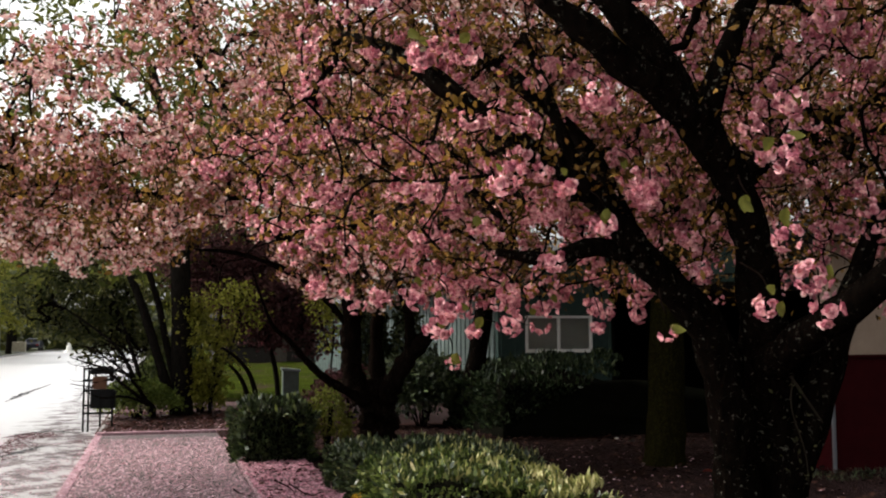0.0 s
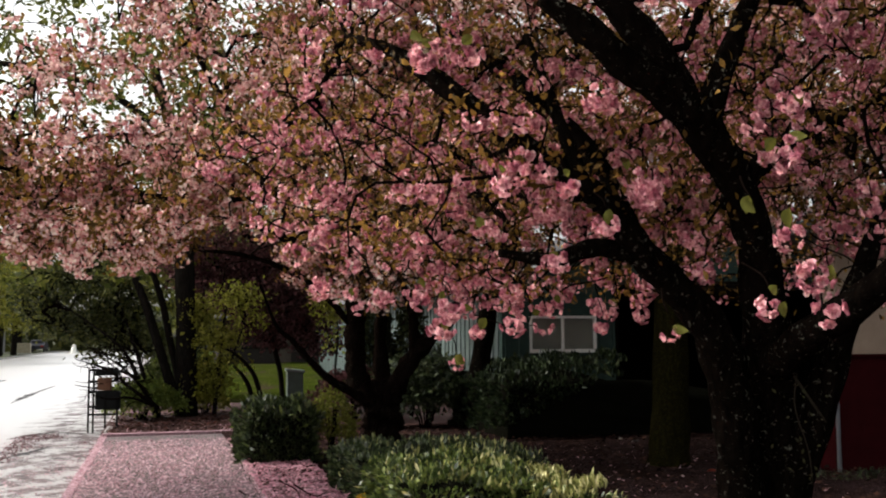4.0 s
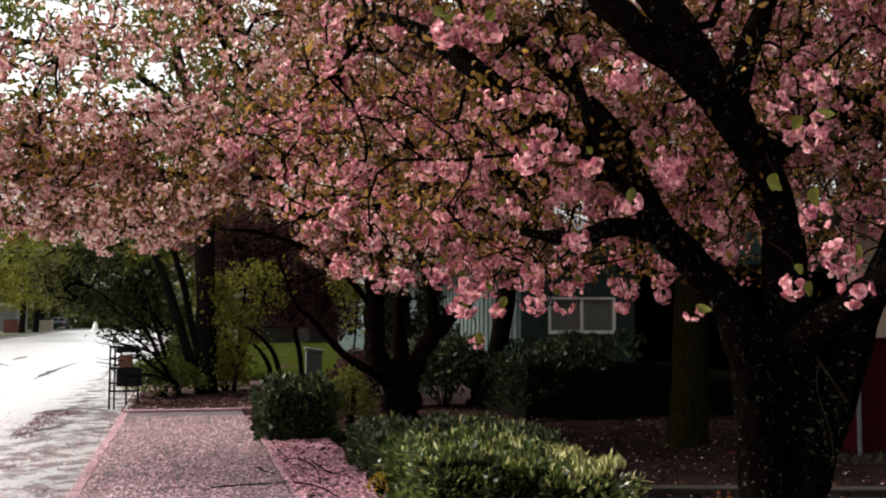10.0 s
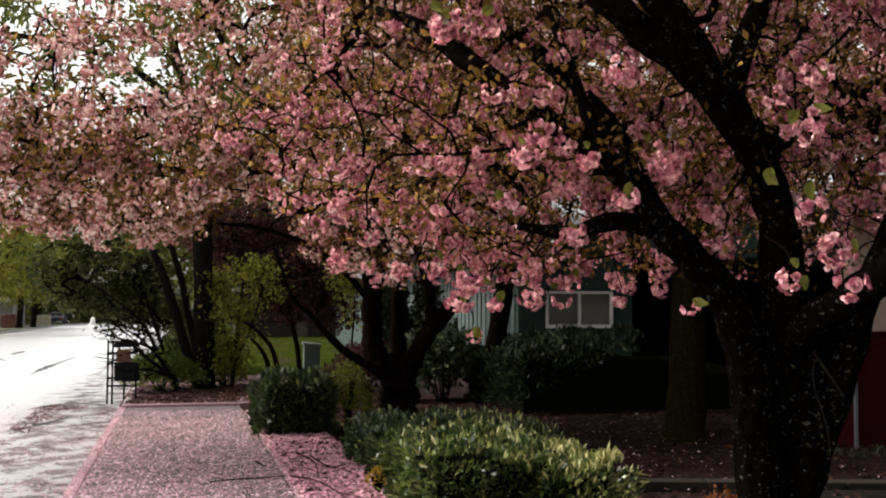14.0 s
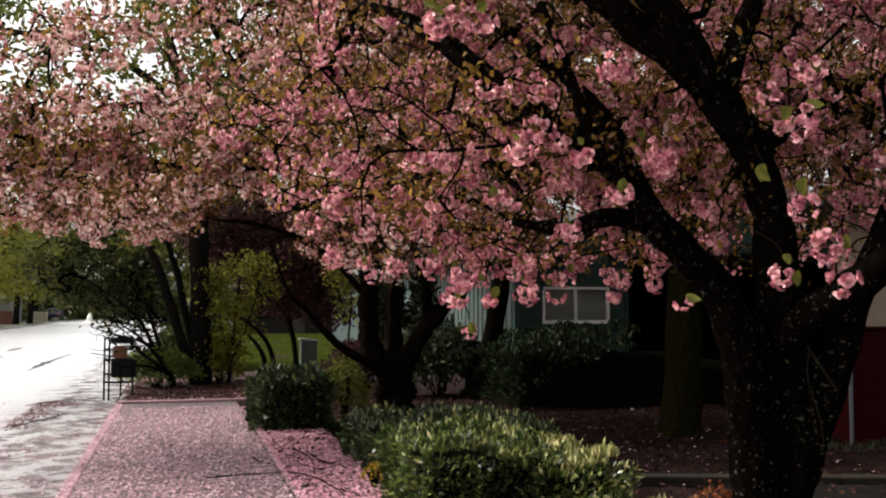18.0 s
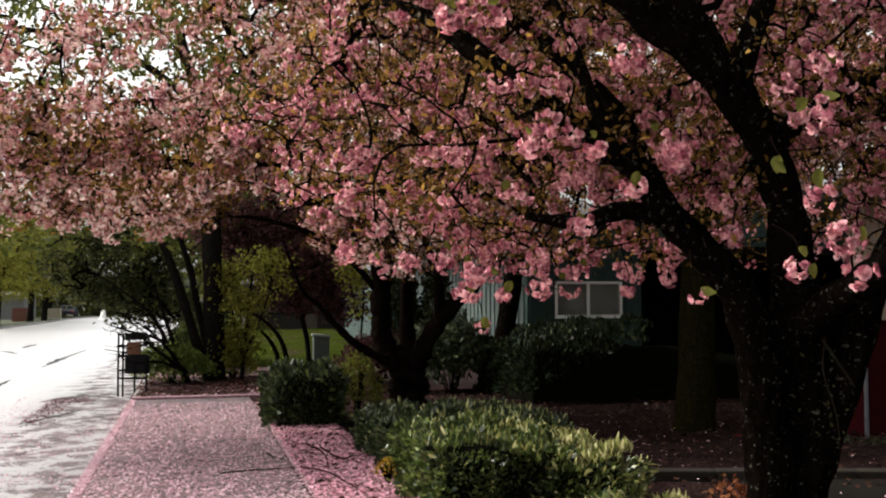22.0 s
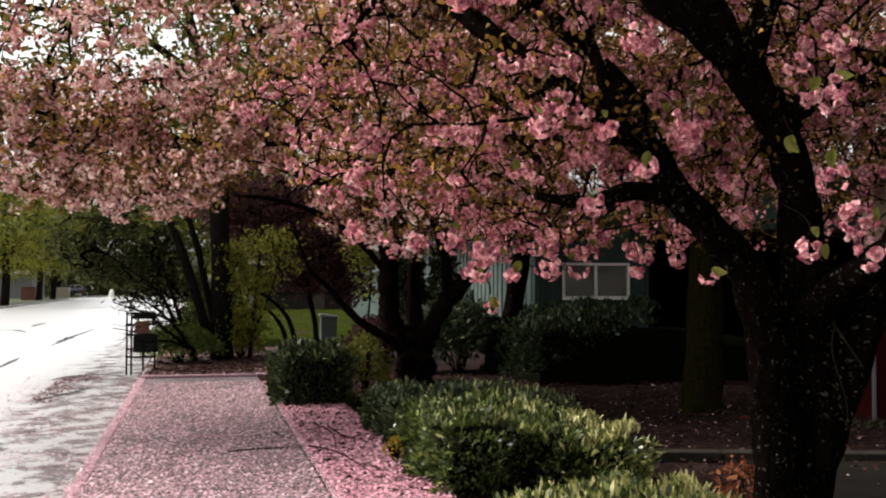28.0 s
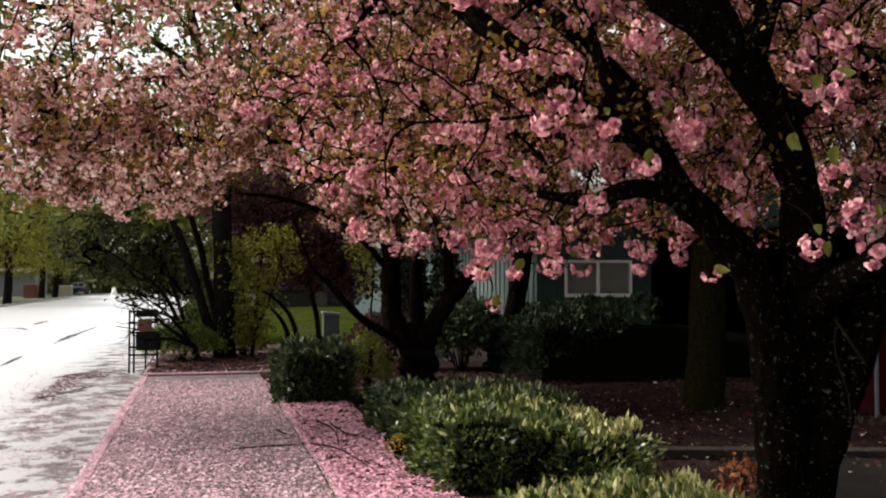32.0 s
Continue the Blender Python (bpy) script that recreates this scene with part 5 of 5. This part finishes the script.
vs = [bm.verts.new(a) for a in [(-0.5, -0.5, 2.75), (8.5, -0.5, 2.75), (8.5, 9.5, 2.75), (-0.5, 9.5, 2.75), (4, 1.5, 4.6), (4, 7.5, 4.6)]]
for f in ((0, 1, 4), (1, 2, 5, 4), (2, 3, 5), (3, 0, 4, 5), (3, 2, 1, 0)):
    bm.faces.new([vs[i] for i in f])
part("roof", bm, M_ROOF, house2)

M_BEIGE2 = plain("brown door paint", (0.06, 0.05, 0.04), 0.8, 0.1)
house3 = thing("house", "low dark brown house beyond the lawn", "house", "", (3.2, 60.0, 0.0))
part("wall", box((0, 0, -0.2), (14, 8, 2.7)), plain("brown boards", (0.022, 0.019, 0.016), 0.9, 0.05), house3)
for x in (1.2, 4.6, 8.5):
    window(house3, x, x + 1.6, 0.9, 2.0, 0.0, M_DARKWOOD)
part("door", box((3.2, -0.04, 0), (4.1, 0.02, 2.05), 0.01), M_BEIGE2, house3, "brown front door")
bm = bmesh.new()
vs = [bm.verts.new(a) for a in [(-0.5, -0.5, 2.65), (14.5, -0.5, 2.65), (14.5, 8.5, 2.65), (-0.5, 8.5, 2.65), (2.5, 4, 4.6), (11.5, 4, 4.6)]]
for f in ((0, 1, 5, 4), (1, 2, 5), (2, 3, 4, 5), (3, 0, 4), (3, 2, 1, 0)):
    bm.faces.new([vs[i] for i in f])
part("roof", bm, M_ROOF, house3)

red = thing("outbuilding", "outbuilding with dark red lower wall, beige upper wall, white post", "building", "", (7.42, 9.82, 0.0))
M_RED = plain("dark red paint", (0.028, 0.003, 0.004), 0.9, 0.03, vary=0.2)
M_BEIGE = plain("beige boards", (0.30, 0.22, 0.16), 0.7, 0.3, vary=0.12)
part("lower_wall", box((0, 0, -0.1), (6.0, 0.35, 1.32)), M_RED, red, "dark red boards")
part("upper_wall", box((0.05, 0.03, 1.32), (6.0, 0.33, 2.7)), M_BEIGE, red, "beige boards")
part("corner_post", box((-0.035, -0.035, -0.05), (0.0, 0.0, 0.86), 0.006), plain("grey-white painted post", (0.11, 0.11, 0.12), vary=0.1), red, "weathered white corner post")
part("ledge", box((-0.03, -0.03, 1.30), (6.0, 0.0, 1.335), 0.006), M_RED, red)
part("roof", box((-0.5, -0.6, 2.7), (6.4, 0.9, 2.85), 0.02), M_ROOF, red)

# unseen walls added behind the camera and beside the lot to cut the skylight
M_CLOSE = plain("dark boards of the added walls", (0.07, 0.065, 0.06), 0.85, 0.2)
tagged(part("wall_south", box((1.2, -5.6, -0.3), (26, -5.3, 5.5)), M_CLOSE), "plain added wall that blocks skylight", "wall", kind="structure")
tagged(part("wall_east", box((17, -5.3, -0.3), (17.3, 22, 5.0)), M_CLOSE), "plain added wall that blocks skylight", "wall", kind="structure")

# ---- small things by the street ----
M_BLACK = plain("black metal", (0.008, 0.008, 0.008), 0.7, 0.1)
M_ORANGE = plain("faded orange plastic", (0.11, 0.045, 0.02), 0.6, 0.4)
rack = thing("newspaper_rack", "black metal slatted rack with a faded orange panel at the kerb", "rack", "", (-1.0, 18.65, 0.0))
for x in (-0.26, -0.18, 0.02, 0.22):
    part("post", box((x - 0.016, -0.02, -0.05 if x > -0.06 else -0.12), (x + 0.016, 0.02, 1.02 if x < -0.1 else 0.62), 0.004), M_BLACK, rack)
for z in (0.22, 0.36, 0.62, 0.80, 1.0):
    part("slat", box((-0.28, -0.015, z - 0.018), (0.24, 0.015, z + 0.018), 0.004), M_BLACK, rack)
part("box", box((-0.15, -0.02, 0.30), (0.27, 0.30, 0.61), 0.02), M_BLACK, rack, "black lower box")
part("panel", box((-0.12, -0.025, 0.64), (0.12, 0.20, 0.86), 0.02), M_ORANGE, rack, "faded orange panel")
part("hood", box((-0.16, -0.03, 0.90), (0.24, 0.24, 0.99), 0.03), M_BLACK, rack)

ped = thing("utility_pedestal", "grey-green metal utility pedestal with a sloping lid on the lawn", "utility box", "", (3.18, 25.31, 0.00))
bm = box((-0.20, -0.16, -0.05), (0.20, 0.16, 0.68), 0.015)
part("body", bm, plain("grey-green metal", (0.085, 0.10, 0.09), 0.6, 0.3), ped)
bm = box((-0.23, -0.19, 0.68), (0.23, 0.19, 0.75), 0.02)
for vert in bm.verts:
    vert.co.z += vert.co.x * -0.10
part("lid", bm, plain("pale grey metal", (0.17, 0.19, 0.18), 0.5, 0.4), ped)

cabinet = thing("utility_cabinet", "beige metal utility cabinet across the street", "utility box", "", (-13.75, 108, 0))
part("body", box((-0.8, -0.4, -0.1), (0.8, 0.4, 1.05), 0.03), plain("beige metal", (0.26, 0.23, 0.16)), cabinet)
part("plinth", box((-0.9, -0.5, -0.1), (0.9, 0.5, 0.06), 0.01), plain("plinth concrete", (0.3, 0.3, 0.28)), cabinet)

block = thing("building", "long low grey building with a pale roof across the street", "building", "", (-27.5, 112, 0))
part("wall", box((-14, -4, -0.2), (11, 4, 2.4)), plain("grey wall", (0.20, 0.20, 0.20)), block)
part("roof", box((-14.6, -4.8, 2.4), (11.6, 4.8, 2.75), 0.05), plain("pale roof metal", (0.45, 0.46, 0.47), 0.4), block)
for k in range(7):
    part("window", box((-10 + k * 2.6, -4.05, 0.9), (-8.4 + k * 2.6, -3.98, 1.9), 0.01), plain("dark glass", (0.02, 0.022, 0.025), 0.1, 0.5), block, "dark window")
planter = thing("planter", "reddish brick planter across the street", "planter", "", (-15.0, 96, 0))
part("body", box((-0.6, -0.4, -0.1), (0.6, 0.4, 1.15), 0.03), plain("red brick", (0.16, 0.06, 0.04)), planter)
part("soil", box((-0.52, -0.32, 1.10), (0.52, 0.32, 1.19), 0.02), M_EARTH, planter)

# a white cone put where the far wet road glints
bollard = thing("bollard", "white cone standing in for a bright speck of wet road", "post", "", (-9.2, 112, -0.1))
part("post", tube_mesh("post", [(0, 0, 0), (0, 0, 0.5), (0, 0, 0.95)], [0.32, 0.26, 0.14], 10), M_TRIM, bollard)
part("base", tube_mesh("base", [(0, 0, -0.02), (0, 0, 0.12)], [0.6, 0.5], 10), M_TRIM, bollard)

car = thing("car", "dark blue car parked far down the street", "car", "", (-13.5, 119, -0.02))
prof = [(-2.1, 0.35), (-2.1, 0.75), (-1.3, 0.9), (-0.7, 1.35), (0.9, 1.38), (1.6, 0.95), (2.1, 0.85), (2.15, 0.35)]
bm = bmesh.new()
L = [bm.verts.new((-0.82 if z < 1 else -0.66, y, z)) for y, z in prof]
R = [bm.verts.new((0.82 if z < 1 else 0.66, y, z)) for y, z in prof]
for i in range(len(prof)):
    j = (i + 1) % len(prof)
    bm.faces.new((L[i], L[j], R[j], R[i]))
bm.faces.new(L[::-1])
bm.faces.new(R)
bmesh.ops.recalc_face_normals(bm, faces=bm.faces[:])
bmesh.ops.bevel(bm, geom=bm.edges[:], offset=0.05, segments=2, affect='EDGES')
part("body", bm, plain("dark blue car paint", (0.012, 0.014, 0.025), 0.35, 0.4), car)
part("rear_window", box((-0.55, -1.12, 0.98), (0.55, -0.98, 1.28), 0.02), plain("car glass", (0.02, 0.02, 0.025), 0.08), car)
for x in (-0.78, 0.78):
    for y in (-1.35, 1.35):
        w = part("wheel", tube_mesh("wheel", [(-0.1, 0, 0), (0.1, 0, 0)], [0.33, 0.33], 14), plain("tyre rubber", (0.015, 0.015, 0.015)), car)
        w.location = (x, y, 0.33)
for x in (-0.62, 0.62):
    part("tail_light", box((x - 0.12, -2.14, 0.62), (x + 0.12, -2.06, 0.76), 0.02), plain("red lens", (0.4, 0.02, 0.02), 0.2), car)

# kerb and asphalt beside the near tree
lot_turn = -15.9
lot = part("road_lot", box((-0.2, -4.5, -0.15), (8.0, 0.0, 0.045)), plain("dark wet asphalt lot", (0.011, 0.010, 0.009), 0.9, 0.0, vary=0.3, scale=2, fine=120, bump=0.4))
lot.matrix_basis = pose(4.75, 7.62, 0, 0, 0, lot_turn)
tagged(lot, "dark wet asphalt behind the near cherry trunk", "road", kind="structure")
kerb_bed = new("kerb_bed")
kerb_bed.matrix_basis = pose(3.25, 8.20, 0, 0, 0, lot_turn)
tagged(kerb_bed, "old concrete kerb edging the bed, coloured dark for the shade on it", "kerb", kind="structure")
# pale stones given a dark colour that holds the bed's shade
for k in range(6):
    part("kerb_stone", box((k * 1.2 + 0.006, -0.09, -0.12), (k * 1.2 + 1.194, 0.09, 0.10), 0.015), plain("kerb stone darkened for shade", (0.026, 0.022, 0.018), 0.9, 0.05, vary=0.3) if k == 0 else bpy.data.materials["kerb stone darkened for shade"], kerb_bed)

# dark mended seams in the street
seams = tagged(new("road_seams"), "dark mended seams in the wet asphalt", "road", kind="structure")
M_SEAM = plain("rough tar", (0.035, 0.035, 0.036), 0.75, 0.1)
for line, w in (([(-3.76, 27.73, 0.00), (-3.77, 31.85, 0.00), (-3.63, 37.43, 0.00)], 0.16), ([(-6.73, 36.81, 0.00), (-6.25, 37.14, 0.00), (-5.55, 35.26, 0.00)], 0.14), ([(-6.14, 40.04, 0.00), (-6.13, 43.49, 0.00)], 0.2), ([(-3.76, 20.62, 0.00), (-3.82, 23.46, 0.00)], 0.08), ([(-2.47, 17.89, 0.00), (-1.94, 18.89, 0.00), (-1.28, 18.50, 0.00)], 0.16), ([(-2.26, 14.79, 0.00), (-1.98, 15.48, 0.00), (-1.65, 16.51, 0.00)], 0.14)):
    pts = smooth_line(line, 16) if len(line) > 2 else np.linspace(line[0], line[1], 24)
    tang = np.gradient(pts, axis=0)
    nrm = np.stack([-tang[:, 1], tang[:, 0], 0 * tang[:, 0]], -1)
    nrm /= np.linalg.norm(nrm, axis=1)[:, None]
    ww = w * (rng.uniform(0.15, 1.1, len(pts)) * np.sin(np.linspace(0.15, 3.0, len(pts))))[:, None]
    top = np.stack([pts + nrm * ww, pts - nrm * ww], 1).reshape(-1, 3)
    top[:, 2] = -0.096
    k = np.arange(len(pts) - 1) * 2
    part("seam", mesh_from("seam", top, [np.stack([k, k + 1, k + 3, k + 2], -1)]), M_SEAM, seams)

# ---- grass, mulch and petals ----
rng = np.random.default_rng(61)
BLADE = (np.array([(-0.06, 0, 0), (0.06, 0, 0), (0.05, 0.25, 0.5), (-0.05, 0.25, 0.5), (0, 0.6, 0.85)]), np.array([(0, 1, 2, 3)]), np.array([(3, 2, 4)]))
n = 2600
p = np.stack([rng.uniform(0.5, 11, n), 25 + rng.uniform(0, 1, n) ** 1.4 * 32, np.full(n, -0.01)], -1)
v, q, t = scatter(BLADE, p, turns(rng, n, 0.3), rng.uniform(0.05, 0.13, n))
tagged(part("grass", mesh_from("grass", v, [q, t]), leafy("lawn blades", (0.012, 0.016, 0.003), (0.034, 0.040, 0.007), (0.10, 0.10, 0.022), 0.2, 0.9, 0.0)), "green grass of the lawn", "grass", kind="stuff")
n = 600
p = np.stack([rng.uniform(6.9, 9.6, n), rng.uniform(9.2, 9.78, n), np.full(n, 0.0)], -1)
v, q, t = scatter(BLADE, p, turns(rng, n, 0.6), rng.uniform(0.04, 0.10, n))
tagged(part("grass", mesh_from("grass", v, [q, t]), M_HEDGE), "dark grass tufts along the red wall", "grass", kind="stuff")

M_FALLEN = leafy("fallen pink petals", (0.30, 0.165, 0.19), (0.52, 0.33, 0.37), (0.76, 0.58, 0.61), 0.15, 0.7, 0.15)
CHIP = (np.array([(-0.4, -0.5, 0), (0.4, -0.5, 0.06), (0.5, 0.4, 0.0), (-0.45, 0.5, 0.14)]), np.array([(0, 1, 2, 3)]), np.zeros((0, 3), int))


def litter(name, label, n, x0, x1, y0, y1, z, size, mat, thin=1.6, patchy=0.0):
    x = rng.uniform(x0, x1, n)
    y = y0 + (y1 - y0) * rng.uniform(0, 1, n) ** thin
    if patchy:
        keep = np.array([noise.noise((a * 1.1, b * 0.8, 2.0)) + rng.uniform(-0.3, 0.3) > patchy for a, b in zip(x, y)])
        x, y = x[keep], y[keep]
    p = np.stack([x, y, np.full(len(x), z) + rng.uniform(0, 0.012, len(x))], -1)
    v, q, t = scatter(CHIP, p, turns(rng, len(p), 0.45), rng.uniform(0.6, 1.3, len(p)) * size)
    return tagged(part(name, mesh_from(name, v, [q, t]), mat), label, "petals", kind="stuff")


litter("petals", "fallen pink petals over the pavement", 25000, -0.84, 0.94, 3.0, 16.0, 0.004, 0.023, M_FALLEN, 1.75)
litter("petals", "thick drift of pink petals beside the hedge", 10000, 0.96, 1.78, 4.0, 15.5, 0.040, 0.024, leafy("fresh fallen petals", (0.40, 0.14, 0.2), (0.62, 0.30, 0.37), (0.78, 0.48, 0.54), 0.15, 0.6, 0.3), 1.3)
litter("petals", "fallen pink petals along the kerb", 1200, -0.945, -0.85, 5.0, 17.0, 0.005, 0.024, M_FALLEN)
litter("petals", "pink petals washed on the wet street", 5200, -2.9, -0.96, 6.0, 19.0, -0.097, 0.024, M_FALLEN, 1.2, 0.05)
litter("petals", "brown wet petals heaped in the gutter", 3200, -2.3, -0.97, 14.4, 18.6, -0.095, 0.03, leafy("wet brown petals", (0.03, 0.014, 0.014), (0.10, 0.05, 0.052), (0.24, 0.135, 0.145), 0.1, 0.8, 0.05), 1.0, 0.16)
litter("petals", "fallen pink petals over the near pavement", 5000, -0.84, 0.94, -7.0, 3.0, 0.004, 0.023, M_FALLEN, 1.0)
litter("petals", "pink petals on the shaded mulch bed", 430, 2.5, 6.5, 7.5, 13.0, 0.045, 0.022, M_FALLEN, 1.3)
litter("petals", "pink petals on the dark wet lot", 90, 4.9, 8.5, 5.4, 7.1, 0.048, 0.024, M_FALLEN, 1.0)
M_CHIP = leafy("wet bark chips", (0.008, 0.004, 0.003), (0.022, 0.010, 0.007), (0.06, 0.027, 0.018), 0.0, 0.9, 0.05)
litter("mulch_chips", "wet bark chips in the beds", 4000, 1.0, 8.0, 7.0, 17.0, 0.04, 0.05, M_CHIP, 1.0)
litter("mulch_chips", "red-brown bark chips round the trees", 3000, -0.9, 4.0, 17.4, 21.5, 0.01, 0.05, leafy("red-brown chips", (0.01, 0.004, 0.003), (0.04, 0.015, 0.011), (0.10, 0.038, 0.028), 0.0, 0.9, 0.05), 1.0)
litter("petals", "pink petals on the mulch at the pavement's end", 260, -0.9, 2.2, 17.3, 19.6, 0.015, 0.03, M_FALLEN, 1.6)

drift = sheet("ground_drift", 0.946, 1.78, -7.0, 15.6, 0.034, 8, 80, 0.012, M_DRIFT, rng)
tagged(drift, "strip of ground deep in pink petals beside the pavement", "ground", kind="structure")

# pale scraps and a red leaf on the shaded bed
M_SCRAP = plain("pale dead leaf", (0.30, 0.29, 0.26), 0.8, 0.1)
for at, s, mat, label in (((6.48, 13.61, 0.04), 0.07, M_SCRAP, "pale dead leaf on dark mulch"), ((6.60, 13.18, 0.04), 0.13, M_SCRAP, "pale dead leaf on dark mulch"), ((5.92, 9.90, 0.05), 0.14, plain("red dead leaf", (0.28, 0.05, 0.03), 0.8, 0.1), "red fallen leaf beside the trunk"), ((5.83, 9.48, 0.05), 0.07, M_SCRAP, "pale dead leaf on dark mulch")):
    v, q, t = FINE
    leaf_ob = part("fallen_leaf", mesh_from("fallen_leaf", v * s, [q], True), mat)
    leaf_ob.matrix_basis = Matrix.Translation(at) @ Euler((0.25, 0.3, rng.uniform(0, 6.28))).to_matrix().to_4x4()
    tagged(leaf_ob, label, "leaf", "fallen leaves")

shrub("shrub", "small shrub with orange-red young leaves beside the hedge", (2.80, 4.75, 0.0), (0.20, 0.2, 0.60), 420, leafy("orange-red leaves", (0.08, 0.02, 0.008), (0.2, 0.055, 0.02), (0.34, 0.14, 0.05), 0.3), rng, 0.045)
shrub("plant", "little yellow-flowering plant at the hedge foot", (1.63, 8.35, 0.04), (0.13, 0.13, 0.2), 130, leafy("yellow leaves", (0.14, 0.08, 0.01), (0.32, 0.2, 0.02), (0.45, 0.32, 0.05)), rng, 0.035, stems=5, category="plant")

# a broken dead branch and ivy remains on the near trunk
dead = thing("dead_branch", "pale broken branch leaning on the mossy cherry trunk", "branch", "", (2.91, 4.16, 1.37))
part("stick", tube_mesh("stick", under(dead, smooth_line([(2.92, 4.18, 1.38), (2.94, 4.14, 1.32), (2.98, 4.11, 1.24), (3.03, 4.08, 1.15)], 5)), [0.008, 0.007, 0.006, 0.004], 6, 0.1, rng), plain("dead grey wood", (0.022, 0.018, 0.013), 0.9, 0.02), dead)
part("stick", tube_mesh("stick", under(dead, smooth_line([(2.94, 4.17, 1.38), (2.91, 4.15, 1.22), (2.97, 4.14, 1.01), (3.00, 4.16, 0.85)], 5)), [0.004, 0.004, 0.004, 0.003], 6, 0.1, rng), bpy.data.materials["dead grey wood"], dead)
ivy_at = np.array([(2.94, 4.14, 1.28), (2.92, 4.14, 1.17), (2.96, 4.13, 1.04), (2.95, 4.14, 0.90)])
v, q, t = leaf_sprays(rng, under(dead, ivy_at), 9, 0.03, spread=0.12)
part("ivy_leaves", mesh_from("ivy_leaves", v, [q, t], True), leafy("withered ivy", (0.02, 0.02, 0.008), (0.05, 0.05, 0.02), (0.10, 0.09, 0.045)), dead, "withered ivy leaves", "stuff")

# fallen twigs on the petals
for a in ([(1.19, 10.66, 0.06), (1.28, 9.94, 0.07), (1.21, 8.98, 0.06)], [(0.98, 9.19, 0.06), (1.18, 8.77, 0.07), (1.33, 7.84, 0.06)], [(0.23, 9.32, 0.01), (0.50, 9.37, 0.02), (0.76, 9.40, 0.02), (0.97, 9.39, 0.03)], [(0.76, 10.55, 0.01), (0.80, 10.17, 0.02), (0.91, 10.01, 0.01)], [(1.31, 10.41, 0.06), (1.39, 9.54, 0.07), (1.54, 9.76, 0.06)]):
    tw = thing("fallen_twig", "thin dark twig lying on fallen petals", "twig", "fallen twigs", a[0])
    part("stick", tube_mesh("stick", under(tw, smooth_line(a, 6)), [0.007, 0.006, 0.003], 5), M_TWIG, tw)

# ---- pavement slabs and kerb stones ----
SLAB = 1.83
slab_me = bpy.data.meshes.new("slab")
bm = box((-0.844, 0.007, -0.12), (0.944, SLAB - 0.007, 0.0), 0.008)
bm.to_mesh(slab_me)
bm.free()
slab_me.materials.append(M_CONCRETE)
wet_me = slab_me.copy()
wet_me.materials.clear()
wet_me.materials.append(M_CONCRETE_WET)
stone_me = bpy.data.meshes.new("kerb_stone")
bm = box((-0.95, 0.002, -0.25), (-0.845, SLAB - 0.002, 0.006), 0.012)
bm.to_mesh(stone_me)
bm.free()
stone_me.materials.append(M_KERB)
y = 9.5 - 10 * SLAB
while y < 16.6:
    part("slab", slab_me if y < 14.5 else wet_me, None, pavement).location = (0, y, rng.uniform(-0.003, 0.003))
    part("kerb_stone", stone_me, M_KERB, kerb).location = (rng.uniform(-0.003, 0.003), y, rng.uniform(-0.004, 0.0))
    y += SLAB
part("end_kerb", box((-0.95, 17.14, -0.2), (1.25, 17.29, 0.012), 0.012), M_KERB, pavement, "pink petal-strewn edging at the pavement's end")
plain_me = stone_me.copy()
plain_me.materials.clear()
plain_me.materials.append(bpy.data.materials["grey kerb concrete"])
for k in range(30):
    part("kerb_stone", plain_me, None, kerb).location = (0, 17.33 + k * SLAB, -0.01)
